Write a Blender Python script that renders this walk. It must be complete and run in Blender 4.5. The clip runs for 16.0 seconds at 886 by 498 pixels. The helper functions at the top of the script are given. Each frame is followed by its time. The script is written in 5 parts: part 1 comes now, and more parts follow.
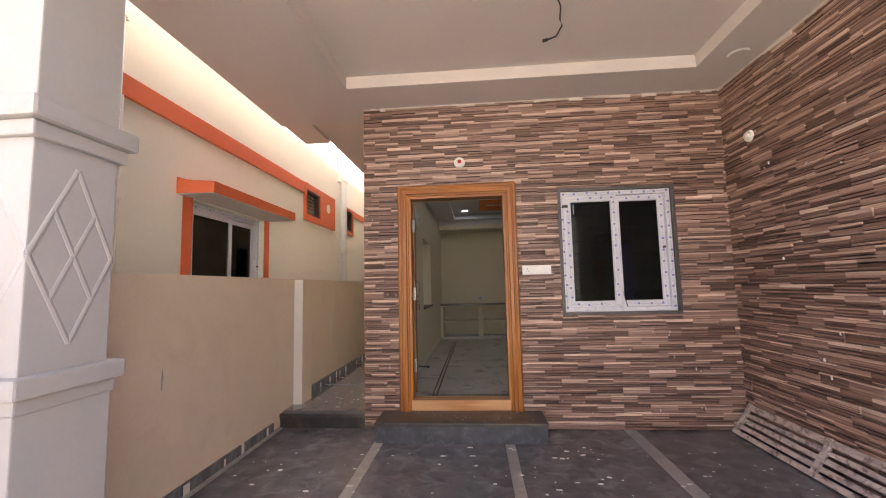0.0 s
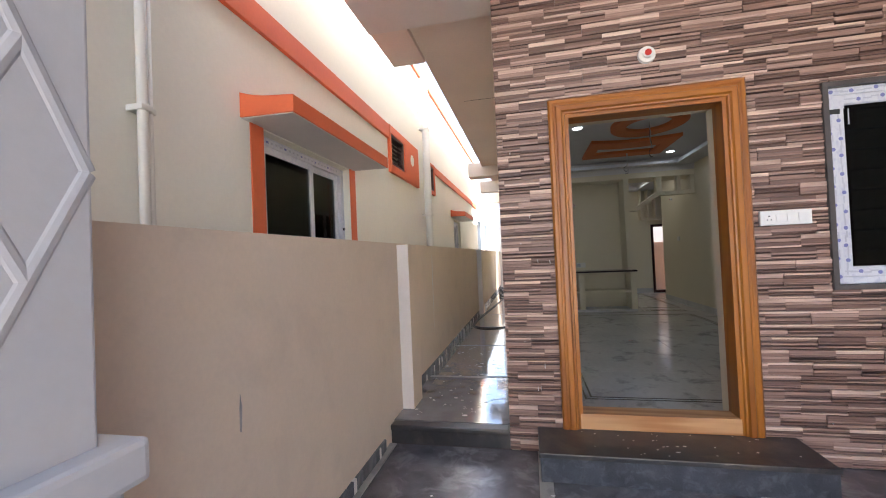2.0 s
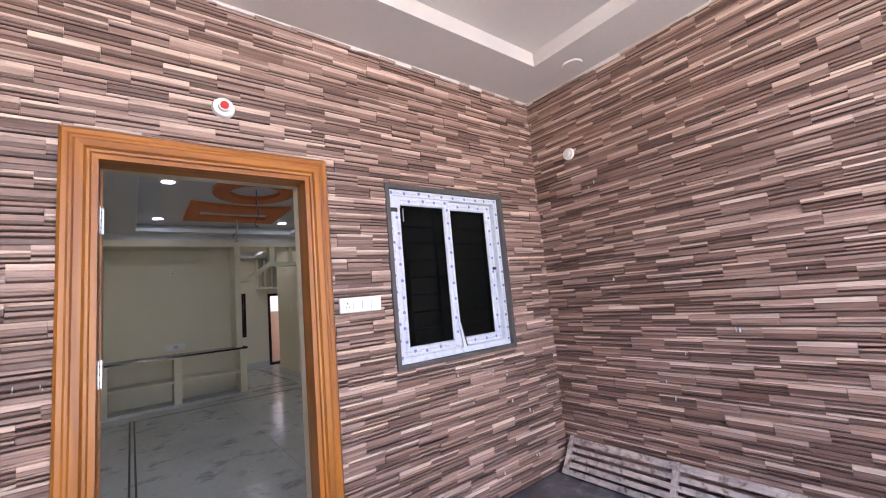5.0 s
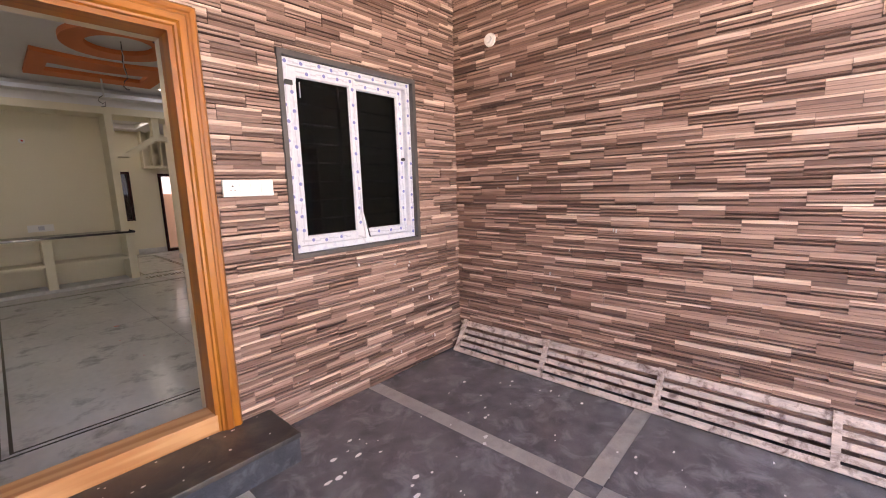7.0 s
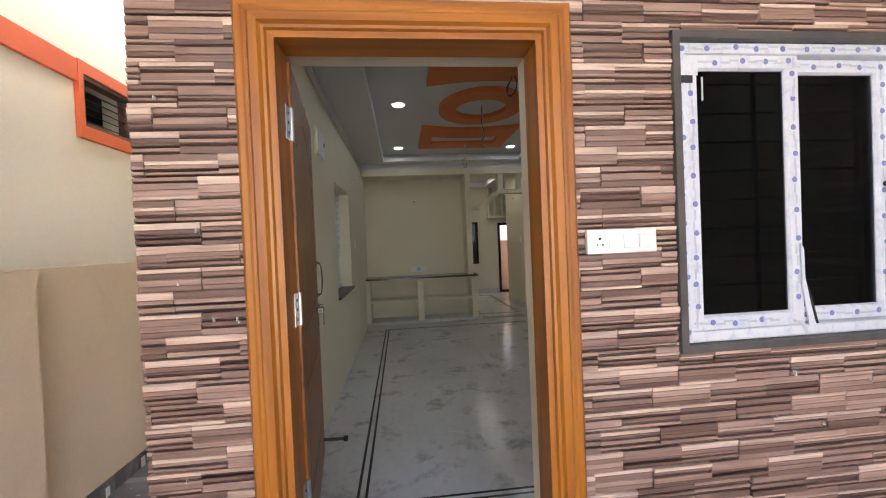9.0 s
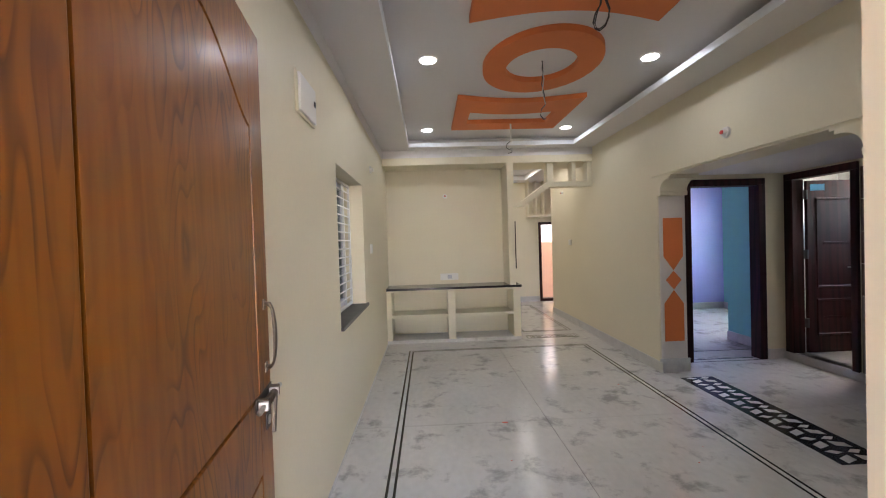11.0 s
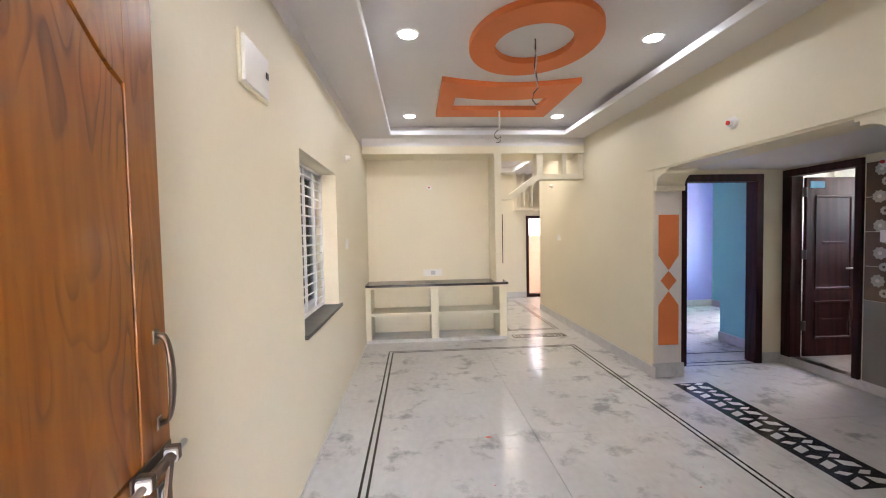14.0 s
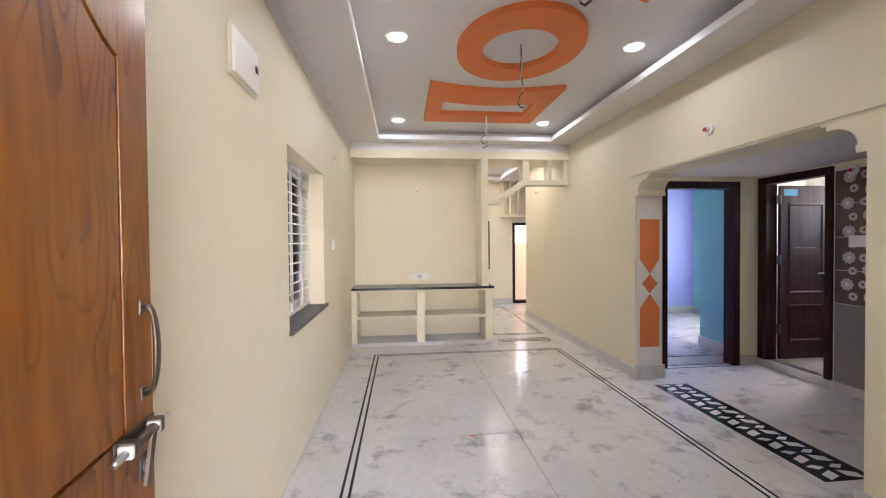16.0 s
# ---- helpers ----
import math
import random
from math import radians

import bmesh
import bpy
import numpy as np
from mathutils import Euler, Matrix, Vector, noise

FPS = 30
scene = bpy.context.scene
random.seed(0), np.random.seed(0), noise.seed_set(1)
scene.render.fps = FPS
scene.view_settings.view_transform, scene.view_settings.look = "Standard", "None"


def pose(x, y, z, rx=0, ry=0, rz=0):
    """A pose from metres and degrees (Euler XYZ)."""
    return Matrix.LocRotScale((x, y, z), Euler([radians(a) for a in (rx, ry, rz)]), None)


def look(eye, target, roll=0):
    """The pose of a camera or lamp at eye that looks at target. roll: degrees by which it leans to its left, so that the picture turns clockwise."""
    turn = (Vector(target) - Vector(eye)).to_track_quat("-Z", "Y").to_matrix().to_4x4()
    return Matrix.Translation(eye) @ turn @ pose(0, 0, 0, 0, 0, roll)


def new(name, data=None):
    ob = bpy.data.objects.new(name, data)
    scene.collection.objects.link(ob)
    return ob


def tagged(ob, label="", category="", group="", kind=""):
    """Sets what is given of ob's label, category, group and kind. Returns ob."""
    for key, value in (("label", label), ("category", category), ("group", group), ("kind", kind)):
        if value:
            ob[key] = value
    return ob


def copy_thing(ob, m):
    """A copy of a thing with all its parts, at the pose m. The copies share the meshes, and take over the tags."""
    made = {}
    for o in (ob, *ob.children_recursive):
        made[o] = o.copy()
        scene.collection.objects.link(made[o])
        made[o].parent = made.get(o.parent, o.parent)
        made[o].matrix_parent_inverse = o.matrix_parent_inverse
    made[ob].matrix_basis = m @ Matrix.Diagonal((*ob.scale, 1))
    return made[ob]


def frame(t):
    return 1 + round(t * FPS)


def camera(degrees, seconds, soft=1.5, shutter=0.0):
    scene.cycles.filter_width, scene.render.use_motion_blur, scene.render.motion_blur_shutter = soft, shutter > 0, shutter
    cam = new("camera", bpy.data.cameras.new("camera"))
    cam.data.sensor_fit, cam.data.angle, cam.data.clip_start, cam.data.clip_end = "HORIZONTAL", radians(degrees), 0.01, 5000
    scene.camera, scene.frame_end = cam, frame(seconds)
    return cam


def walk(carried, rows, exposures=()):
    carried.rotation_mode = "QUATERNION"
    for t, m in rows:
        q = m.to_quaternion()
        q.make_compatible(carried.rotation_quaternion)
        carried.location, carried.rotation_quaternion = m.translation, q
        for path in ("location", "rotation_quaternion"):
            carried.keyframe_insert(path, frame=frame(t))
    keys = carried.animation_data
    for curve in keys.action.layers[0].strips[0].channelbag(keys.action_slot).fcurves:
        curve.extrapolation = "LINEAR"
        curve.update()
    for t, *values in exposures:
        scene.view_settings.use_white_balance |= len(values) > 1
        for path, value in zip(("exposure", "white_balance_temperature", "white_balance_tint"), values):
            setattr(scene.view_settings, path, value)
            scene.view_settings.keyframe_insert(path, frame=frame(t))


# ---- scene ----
cam = camera(95.3, 16.0, soft=1.1)
PATH = [
    (0, (0.004, 0.016, 1.374), (-0.156, 2.001, 1.559), -1.3),
    (0.5, (-0.206, 0.303, 1.34), (-0.468, 2.285, 1.406), -1.3),
    (1, (-0.464, 0.587, 1.367), (-0.815, 2.555, 1.396), -1.5),
    (1.5, (-0.779, 0.805, 1.4), (-1.137, 2.772, 1.45), -2.5),
    (2, (-0.914, 1.15, 1.365), (-1.327, 3.106, 1.405), -2.5),
    (2.5, (-1.05, 1.468, 1.376), (-1.323, 3.449, 1.329), -2.2),
    (3, (-1.053, 1.708, 1.435), (-0.925, 3.704, 1.401), -2.6),
    (3.5, (-0.787, 1.739, 1.462), (-0.366, 3.692, 1.542), -2.7),
    (4, (-0.61, 1.728, 1.52), (0.061, 3.603, 1.702), -3.6),
    (4.5, (-0.569, 1.713, 1.516), (0.368, 3.466, 1.742), -4.6),
    (5, (-0.505, 1.672, 1.513), (0.717, 3.238, 1.747), -5.1),
    (5.2, (-0.474, 1.632, 1.501), (0.844, 3.116, 1.748), -4.9),
    (7.3, (-0.376, 1.634, 1.477), (1.062, 2.967, 1.081), -0.6),
    (7.5, (-0.409, 1.663, 1.468), (0.854, 3.154, 1.04), -0.5),
    (8, (-0.38, 1.978, 1.483), (0.401, 3.79, 1.156), -1.6),
    (8.5, (-0.341, 2.184, 1.546), (0.102, 4.132, 1.446), -2.2),
    (9, (-0.229, 2.492, 1.532), (-0.022, 4.481, 1.501), -2.4),
    (9.5, (-0.201, 2.808, 1.52), (-0.116, 4.806, 1.492), -2.3),
    (9.7, (-0.225, 2.923, 1.528), (-0.157, 4.921, 1.519), -2.3),
    (11.8, (-0.236, 3.954, 1.665), (-0.153, 5.951, 1.617), -1.5),
    (12, (-0.229, 3.97, 1.675), (-0.13, 5.967, 1.629), -1.9),
    (12.5, (-0.188, 3.968, 1.671), (-0.075, 5.964, 1.641), -2.3),
    (13, (-0.178, 3.972, 1.663), (-0.066, 5.968, 1.611), -2.1),
    (13.5, (-0.177, 3.988, 1.654), (-0.062, 5.983, 1.59), -1.6),
    (14, (-0.172, 3.994, 1.649), (-0.034, 5.987, 1.569), -1.1),
    (14.5, (-0.174, 3.995, 1.643), (-0.013, 5.987, 1.558), -0.8),
    (15, (-0.164, 3.958, 1.614), (0.025, 5.948, 1.548), -0.2),
    (15.5, (-0.146, 3.943, 1.593), (0.072, 5.931, 1.541), 0.0),
    (16, (-0.167, 3.959, 1.577), (0.034, 5.949, 1.541), -0.5),
]
walk(cam, [(t, look(eye, target, roll)) for t, eye, target, roll in PATH],
     [(0.0, 2.42, 7000, 16), (1.4, 2.52, 6850, 15), (2.2, 2.62, 5750, 8), (3.5, 2.66, 5650, 11), (5.2, 3.17, 5600, 13), (7.3, 3.3, 7000, 20), (8.2, 3.22, 6300, 8), (9.7, 3.0, 6200, 8), (11.8, 5.02, 6380, 16), (16.0, 5.06, 6360, 16)])

# ---- world, sun and lamps ----
world = bpy.data.worlds.new("world")
scene.world = world
world.use_nodes = True
wn = world.node_tree.nodes
sky = wn.new("ShaderNodeTexSky")
sky.sky_type = 'NISHITA'
sky.sun_disc = False
sky.sun_elevation = radians(56)
sky.sun_rotation = radians(55)
sky.dust_density = 2.5
world.node_tree.links.new(sky.outputs[0], wn["Background"].inputs[0])
wn["Background"].inputs[1].default_value = 0.15

sun_data = bpy.data.lights.new("sun", 'SUN')
sun_data.energy = 4.4
sun_data.angle = radians(0.5)
sun_data.color = (1.0, 0.95, 0.87)
sun = new("sun", sun_data)
sun.matrix_world = look((0, 0, 0), (-0.46, -0.32, -0.83))

def lamp(name, x, y, z, power, size, color=(1, 1, 1), target=None):
    d = bpy.data.lights.new(name, 'AREA')
    d.shape = 'DISK'
    d.size = size
    d.energy = power
    d.color = color
    ob = new(name, d)
    ob.matrix_world = look((x, y, z), target or (x, y, z - 1))
    return ob

LED = (0.93, 0.97, 1.0)
DOWNLIGHTS = ((-0.19, 6.85), (1.575, 6.85), (-0.20, 8.81), (1.572, 8.81), (-0.19, 4.9), (1.575, 4.9))
for lx, ly in DOWNLIGHTS:
    lamp("downlight_lamp", lx, ly, 3.005, 0.10, 0.09, LED)
# no fittings: the 10.55 disc stands for a downlight, the others are added fill
for lx, ly in ((0.3, 11.3), (1.62, 10.55), (1.62, 11.9)):
    lamp("downlight_lamp", lx, ly, 2.975, 0.34, 0.5, (1.0, 0.93, 0.82))

# ---- materials ----
def mat(name, color, rough=0.6, spread=0.10, scale=3.0, fine=60.0, bump=0.08, metal=0.0, stretch=(1, 1, 1), dark=None, dark_amount=0.0, dark_scale=2.0, coat=0.0, bump_dist=0.004, spec=0.5, dark_from=0.5, dark_rough=0.65, dark_bend=0.6, dark_width=0.17):
    """Two scales of mottling, an optional stain colour with its own patches, and a fine relief."""
    m = bpy.data.materials.new(name)
    m.use_nodes = True
    n, l = m.node_tree.nodes, m.node_tree.links
    b = n["Principled BSDF"]
    b.inputs["Roughness"].default_value = rough
    b.inputs["Metallic"].default_value = metal
    b.inputs["Coat Weight"].default_value = coat
    b.inputs["Specular IOR Level"].default_value = spec
    tc = n.new("ShaderNodeTexCoord")
    mp = n.new("ShaderNodeMapping")
    mp.inputs["Scale"].default_value = stretch
    l.new(tc.outputs["Object"], mp.inputs[0])
    big = n.new("ShaderNodeTexNoise")
    big.inputs["Scale"].default_value = scale
    big.inputs["Detail"].default_value = 5
    small = n.new("ShaderNodeTexNoise")
    small.inputs["Scale"].default_value = fine
    small.inputs["Detail"].default_value = 4
    l.new(mp.outputs[0], big.inputs[0])
    l.new(mp.outputs[0], small.inputs[0])
    ramp = n.new("ShaderNodeValToRGB")
    lo = [max(0, c * (1 - spread)) for c in color]
    hi = [min(1, c * (1 + spread)) for c in color]
    ramp.color_ramp.elements[0].color = (*lo, 1)
    ramp.color_ramp.elements[1].color = (*hi, 1)
    ramp.color_ramp.elements[0].position = 0.3
    ramp.color_ramp.elements[1].position = 0.7
    mix = n.new("ShaderNodeMath")
    mix.operation = 'MULTIPLY_ADD'
    mix.inputs[1].default_value = 0.35
    half = n.new("ShaderNodeMath")
    half.operation = 'MULTIPLY'
    half.inputs[1].default_value = 0.65
    l.new(big.outputs["Fac"], half.inputs[0])
    l.new(small.outputs["Fac"], mix.inputs[0])
    l.new(half.outputs[0], mix.inputs[2])
    l.new(mix.outputs[0], ramp.inputs[0])
    out = ramp.outputs[0]
    if dark:
        st = n.new("ShaderNodeTexNoise")
        st.inputs["Scale"].default_value = dark_scale
        st.inputs["Detail"].default_value = 8
        st.inputs["Roughness"].default_value = dark_rough
        st.inputs["Distortion"].default_value = dark_bend
        l.new(tc.outputs["Object"], st.inputs[0])
        r2 = n.new("ShaderNodeValToRGB")
        r2.color_ramp.elements[0].position = dark_from
        r2.color_ramp.elements[1].position = dark_from + dark_width
        r2.color_ramp.elements[0].color = (0, 0, 0, 1)
        r2.color_ramp.elements[1].color = (dark_amount, dark_amount, dark_amount, 1)
        l.new(st.outputs["Fac"], r2.inputs[0])
        mc = n.new("ShaderNodeMix")
        mc.data_type = 'RGBA'
        l.new(r2.outputs[0], mc.inputs[0])
        l.new(out, mc.inputs[6])
        mc.inputs[7].default_value = (*dark, 1)
        out = mc.outputs[2]
    l.new(out, b.inputs["Base Color"])
    if bump:
        bp = n.new("ShaderNodeBump")
        bp.inputs["Strength"].default_value = bump
        bp.inputs["Distance"].default_value = bump_dist
        l.new(small.outputs["Fac"], bp.inputs["Height"])
        l.new(bp.outputs[0], b.inputs["Normal"])
    return m


def wood(name, light, deep, rough=0.3, coat=0.3, grain=26.0, figure=2.2, stretch=(1, 1, 0.06), strength=0.45, distort=9.0, flame=0.0):
    """Long grain with broad figure, lacquered; flame adds dark flame-shaped growth lines in patches."""
    m = bpy.data.materials.new(name)
    m.use_nodes = True
    n, l = m.node_tree.nodes, m.node_tree.links
    b = n["Principled BSDF"]
    b.inputs["Roughness"].default_value = rough
    b.inputs["Coat Weight"].default_value = coat
    b.inputs["Coat Roughness"].default_value = 0.12
    tc = n.new("ShaderNodeTexCoord")
    mp = n.new("ShaderNodeMapping")
    mp.inputs["Scale"].default_value = stretch
    l.new(tc.outputs["Object"], mp.inputs[0])
    g = n.new("ShaderNodeTexNoise")
    g.inputs["Scale"].default_value = grain
    g.inputs["Detail"].default_value = 6
    g.inputs["Distortion"].default_value = 0.4
    l.new(mp.outputs[0], g.inputs[0])
    f = n.new("ShaderNodeTexWave")
    f.bands_direction = 'DIAGONAL'
    f.inputs["Scale"].default_value = figure * 3
    f.inputs["Distortion"].default_value = distort
    f.inputs["Detail"].default_value = 3
    f.inputs["Detail Scale"].default_value = 1.2
    l.new(mp.outputs[0], f.inputs[0])
    mx = n.new("ShaderNodeMix")
    mx.data_type = 'FLOAT'
    mx.inputs[0].default_value = strength
    l.new(g.outputs["Fac"], mx.inputs[2])
    l.new(f.outputs["Fac"], mx.inputs[3])
    r = n.new("ShaderNodeValToRGB")
    r.color_ramp.elements[0].color = (*deep, 1)
    r.color_ramp.elements[1].color = (*light, 1)
    r.color_ramp.elements[0].position = 0.28
    r.color_ramp.elements[1].position = 0.62
    l.new(mx.outputs[0], r.inputs[0])
    out = r.outputs[0]
    if flame:
        mf = n.new("ShaderNodeMapping")
        mf.inputs["Scale"].default_value = (7.0, 7.0, 1.7)
        l.new(tc.outputs["Object"], mf.inputs[0])
        fl = n.new("ShaderNodeTexNoise")
        fl.inputs["Scale"].default_value = 1.0
        fl.inputs["Detail"].default_value = 1.5
        l.new(mf.outputs[0], fl.inputs[0])
        k = n.new("ShaderNodeMath")
        k.operation = 'MULTIPLY'
        k.inputs[1].default_value = 15.0
        l.new(fl.outputs["Fac"], k.inputs[0])
        fc = n.new("ShaderNodeMath")
        fc.operation = 'FRACT'
        l.new(k.outputs[0], fc.inputs[0])
        line = n.new("ShaderNodeValToRGB")
        e = line.color_ramp.elements
        e[0].position, e[1].position = 0.0, 0.30
        e[0].color, e[1].color = (1, 1, 1, 1), (0, 0, 0, 1)
        up = e.new(0.92)
        up.color = (0, 0, 0, 1)
        end = e.new(1.0)
        end.color = (1, 1, 1, 1)
        l.new(fc.outputs[0], line.inputs[0])
        pm = n.new("ShaderNodeTexNoise")
        pm.inputs["Scale"].default_value = 3.4
        l.new(tc.outputs["Object"], pm.inputs[0])
        pr = n.new("ShaderNodeValToRGB")
        pr.color_ramp.elements[0].position = 0.42
        pr.color_ramp.elements[1].position = 0.58
        pr.color_ramp.elements[1].color = (flame, flame, flame, 1)
        l.new(pm.outputs["Fac"], pr.inputs[0])
        am = n.new("ShaderNodeMath")
        am.operation = 'MULTIPLY'
        l.new(line.outputs[0], am.inputs[0])
        l.new(pr.outputs[0], am.inputs[1])
        dk = n.new("ShaderNodeMix")
        dk.data_type = 'RGBA'
        l.new(am.outputs[0], dk.inputs[0])
        l.new(out, dk.inputs[6])
        dk.inputs[7].default_value = (deep[0] * 0.45, deep[1] * 0.4, deep[2] * 0.4, 1)
        out = dk.outputs[2]
    l.new(out, b.inputs["Base Color"])
    bp = n.new("ShaderNodeBump")
    bp.inputs["Strength"].default_value = 0.06
    bp.inputs["Distance"].default_value = 0.002
    l.new(g.outputs["Fac"], bp.inputs["Height"])
    l.new(bp.outputs[0], b.inputs["Normal"])
    return m


def ledge_stone(name, tones):
    """Split-face cladding: a tone for each bed of each piece, and fine streaks along it."""
    m = bpy.data.materials.new(name)
    m.use_nodes = True
    n, l = m.node_tree.nodes, m.node_tree.links
    b = n["Principled BSDF"]
    b.inputs["Roughness"].default_value = 0.42
    b.inputs["Specular IOR Level"].default_value = 0.5
    geo = n.new("ShaderNodeNewGeometry")
    info = n.new("ShaderNodeObjectInfo")
    add = n.new("ShaderNodeMath")
    add.operation = 'ADD'
    l.new(geo.outputs["Random Per Island"], add.inputs[0])
    l.new(info.outputs["Random"], add.inputs[1])
    fr = n.new("ShaderNodeMath")
    fr.operation = 'FRACT'
    l.new(add.outputs[0], fr.inputs[0])
    r = n.new("ShaderNodeValToRGB")
    cr = r.color_ramp
    cr.elements[0].color = (*tones[0], 1)
    cr.elements[1].color = (*tones[-1], 1)
    for i, c in enumerate(tones[1:-1]):
        e = cr.elements.new((i + 1) / (len(tones) - 1))
        e.color = (*c, 1)
    l.new(fr.outputs[0], r.inputs[0])
    mp = n.new("ShaderNodeMapping")
    mp.inputs["Scale"].default_value = (5, 5, 130)
    l.new(geo.outputs["Position"], mp.inputs[0])
    bed = n.new("ShaderNodeTexNoise")
    bed.inputs["Scale"].default_value = 1.0
    bed.inputs["Detail"].default_value = 4
    l.new(mp.outputs[0], bed.inputs[0])
    r2 = n.new("ShaderNodeValToRGB")
    r2.color_ramp.elements[0].position = 0.30
    r2.color_ramp.elements[1].position = 0.70
    r2.color_ramp.elements[0].color = (0.62, 0.58, 0.57, 1)
    r2.color_ramp.elements[1].color = (1.0, 1.0, 1.0, 1)
    l.new(bed.outputs["Fac"], r2.inputs[0])
    mul = n.new("ShaderNodeMix")
    mul.data_type = 'RGBA'
    mul.blend_type = 'MULTIPLY'
    mul.inputs[0].default_value = 1.0
    l.new(r.outputs[0], mul.inputs[6])
    l.new(r2.outputs[0], mul.inputs[7])
    l.new(mul.outputs[2], b.inputs["Base Color"])
    gr = n.new("ShaderNodeTexNoise")
    gr.inputs["Scale"].default_value = 90
    gr.inputs["Detail"].default_value = 4
    l.new(geo.outputs["Position"], gr.inputs[0])
    bp = n.new("ShaderNodeBump")
    bp.inputs["Strength"].default_value = 0.2
    bp.inputs["Distance"].default_value = 0.003
    l.new(gr.outputs["Fac"], bp.inputs["Height"])
    l.new(bp.outputs[0], b.inputs["Normal"])
    return m


def glass(name, color, rough=0.02, ior=1.38):
    """A tinted pane: mirror gloss over a see-through body."""
    m = bpy.data.materials.new(name)
    m.use_nodes = True
    n, l = m.node_tree.nodes, m.node_tree.links
    n.remove(n["Principled BSDF"])
    tr = n.new("ShaderNodeBsdfTransparent")
    tr.inputs[0].default_value = (*color, 1)
    gl = n.new("ShaderNodeBsdfGlossy")
    gl.inputs["Roughness"].default_value = rough
    gl.inputs[0].default_value = (0.9, 0.95, 0.95, 1)
    fr = n.new("ShaderNodeFresnel")
    fr.inputs[0].default_value = ior
    mx = n.new("ShaderNodeMixShader")
    l.new(fr.outputs[0], mx.inputs[0])
    l.new(tr.outputs[0], mx.inputs[1])
    l.new(gl.outputs[0], mx.inputs[2])
    l.new(mx.outputs[0], n["Material Output"].inputs[0])
    return m


def emit(name, color, strength):
    m = bpy.data.materials.new(name)
    m.use_nodes = True
    b = m.node_tree.nodes["Principled BSDF"]
    b.inputs["Base Color"].default_value = (*color, 1)
    b.inputs["Emission Color"].default_value = (*color, 1)
    b.inputs["Emission Strength"].default_value = strength
    return m


CREAM = mat("cream_wall_paint", (0.76, 0.69, 0.525), 0.55, 0.03, 1.2, 40, 0.05)
CEILING = mat("white_ceiling_paint", (0.75, 0.72, 0.71), 0.7, 0.03, 1.0, 40, 0.04)
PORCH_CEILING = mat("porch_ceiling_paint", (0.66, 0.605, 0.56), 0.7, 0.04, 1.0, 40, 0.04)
SLAB = mat("grey_soffit_plaster", (0.68, 0.58, 0.50), 0.8, 0.06, 1.5, 50, 0.1)
COLUMN = mat("white_column_paint", (0.50, 0.48, 0.465), 0.6, 0.05, 2.0, 45, 0.12, dark=(0.5, 0.42, 0.35), dark_amount=0.25, dark_scale=6)
BEIGE = mat("beige_compound_wall_paint", (0.76, 0.62, 0.47), 0.75, 0.06, 1.3, 60, 0.15, dark=(0.62, 0.50, 0.38), dark_amount=0.35, dark_scale=2.5)
PALE = mat("pale_paint", (0.72, 0.66, 0.60), 0.7, 0.05, 2, 50, 0.1)
NEIGHBOUR = mat("pale_cream_house_paint", (0.90, 0.86, 0.73), 0.7, 0.04, 1.0, 50, 0.1)
ORANGE = mat("orange_trim_paint", (0.78, 0.16, 0.055), 0.55, 0.06, 3, 50, 0.06)
CEIL_ORANGE = mat("orange_ceiling_paint", (0.74, 0.20, 0.05), 0.6, 0.04, 3, 50, 0.05)
BLACK_GRANITE = mat("black_granite_slab", (0.125, 0.121, 0.127), 0.22, 0.45, 7, 220, 0.03, dark=(0.30, 0.295, 0.315), dark_amount=0.55, dark_scale=6.0, dark_from=0.5, spec=0.7)
# paler and bluer than the porch slabs: sky reflection partly put into the base
PASSAGE_GRANITE = mat("polished_passage_granite", (0.18, 0.182, 0.195), 0.085, 0.35, 7, 220, 0.02, dark=(0.22, 0.22, 0.235), dark_amount=0.5, dark_scale=4.0, dark_from=0.5, spec=0.9, coat=0.6)
GREY_STRIP = mat("grey_granite_strip", (0.34, 0.32, 0.295), 0.45, 0.22, 9, 160, 0.06, dark=(0.14, 0.13, 0.12), dark_amount=0.5, dark_scale=7)
STEP_GRANITE = mat("dark_granite_step", (0.038, 0.035, 0.034), 0.3, 0.4, 8, 240, 0.05, dark=(0.15, 0.12, 0.09), dark_amount=0.5, dark_scale=4)
STEP_RISER = mat("blue_black_granite", (0.050, 0.053, 0.062), 0.28, 0.5, 9, 200, 0.04, dark=(0.13, 0.14, 0.16), dark_amount=0.6, dark_scale=16, dark_from=0.5)
CREAM_PLASTIC = mat("cream_painted_plastic", (0.80, 0.76, 0.66), 0.45, 0.04, 4, 40, 0.0)
TRIM_GRANITE = mat("grey_granite_trim", (0.085, 0.075, 0.07), 0.4, 0.3, 12, 240, 0.04)
COUNTER_GRANITE = mat("black_counter_granite", (0.03, 0.026, 0.026), 0.15, 0.4, 10, 250, 0.02)
MARBLE = mat("white_marble_floor", (0.63, 0.615, 0.585), 0.17, 0.13, 1.7, 22, 0.0, stretch=(1, 0.6, 1), dark=(0.20, 0.195, 0.19), dark_amount=0.6, dark_scale=4.0, spec=0.4, dark_from=0.535, dark_rough=0.66, dark_bend=0.2, dark_width=0.12)
MARBLE_SKIRT = mat("grey_marble_skirting", (0.58, 0.56, 0.54), 0.3, 0.12, 5, 30, 0.02, dark=(0.38, 0.37, 0.36), dark_amount=0.5, dark_scale=5)
BLACK_INLAY = mat("black_granite_inlay", (0.02, 0.02, 0.022), 0.2, 0.3, 10, 200, 0.0)
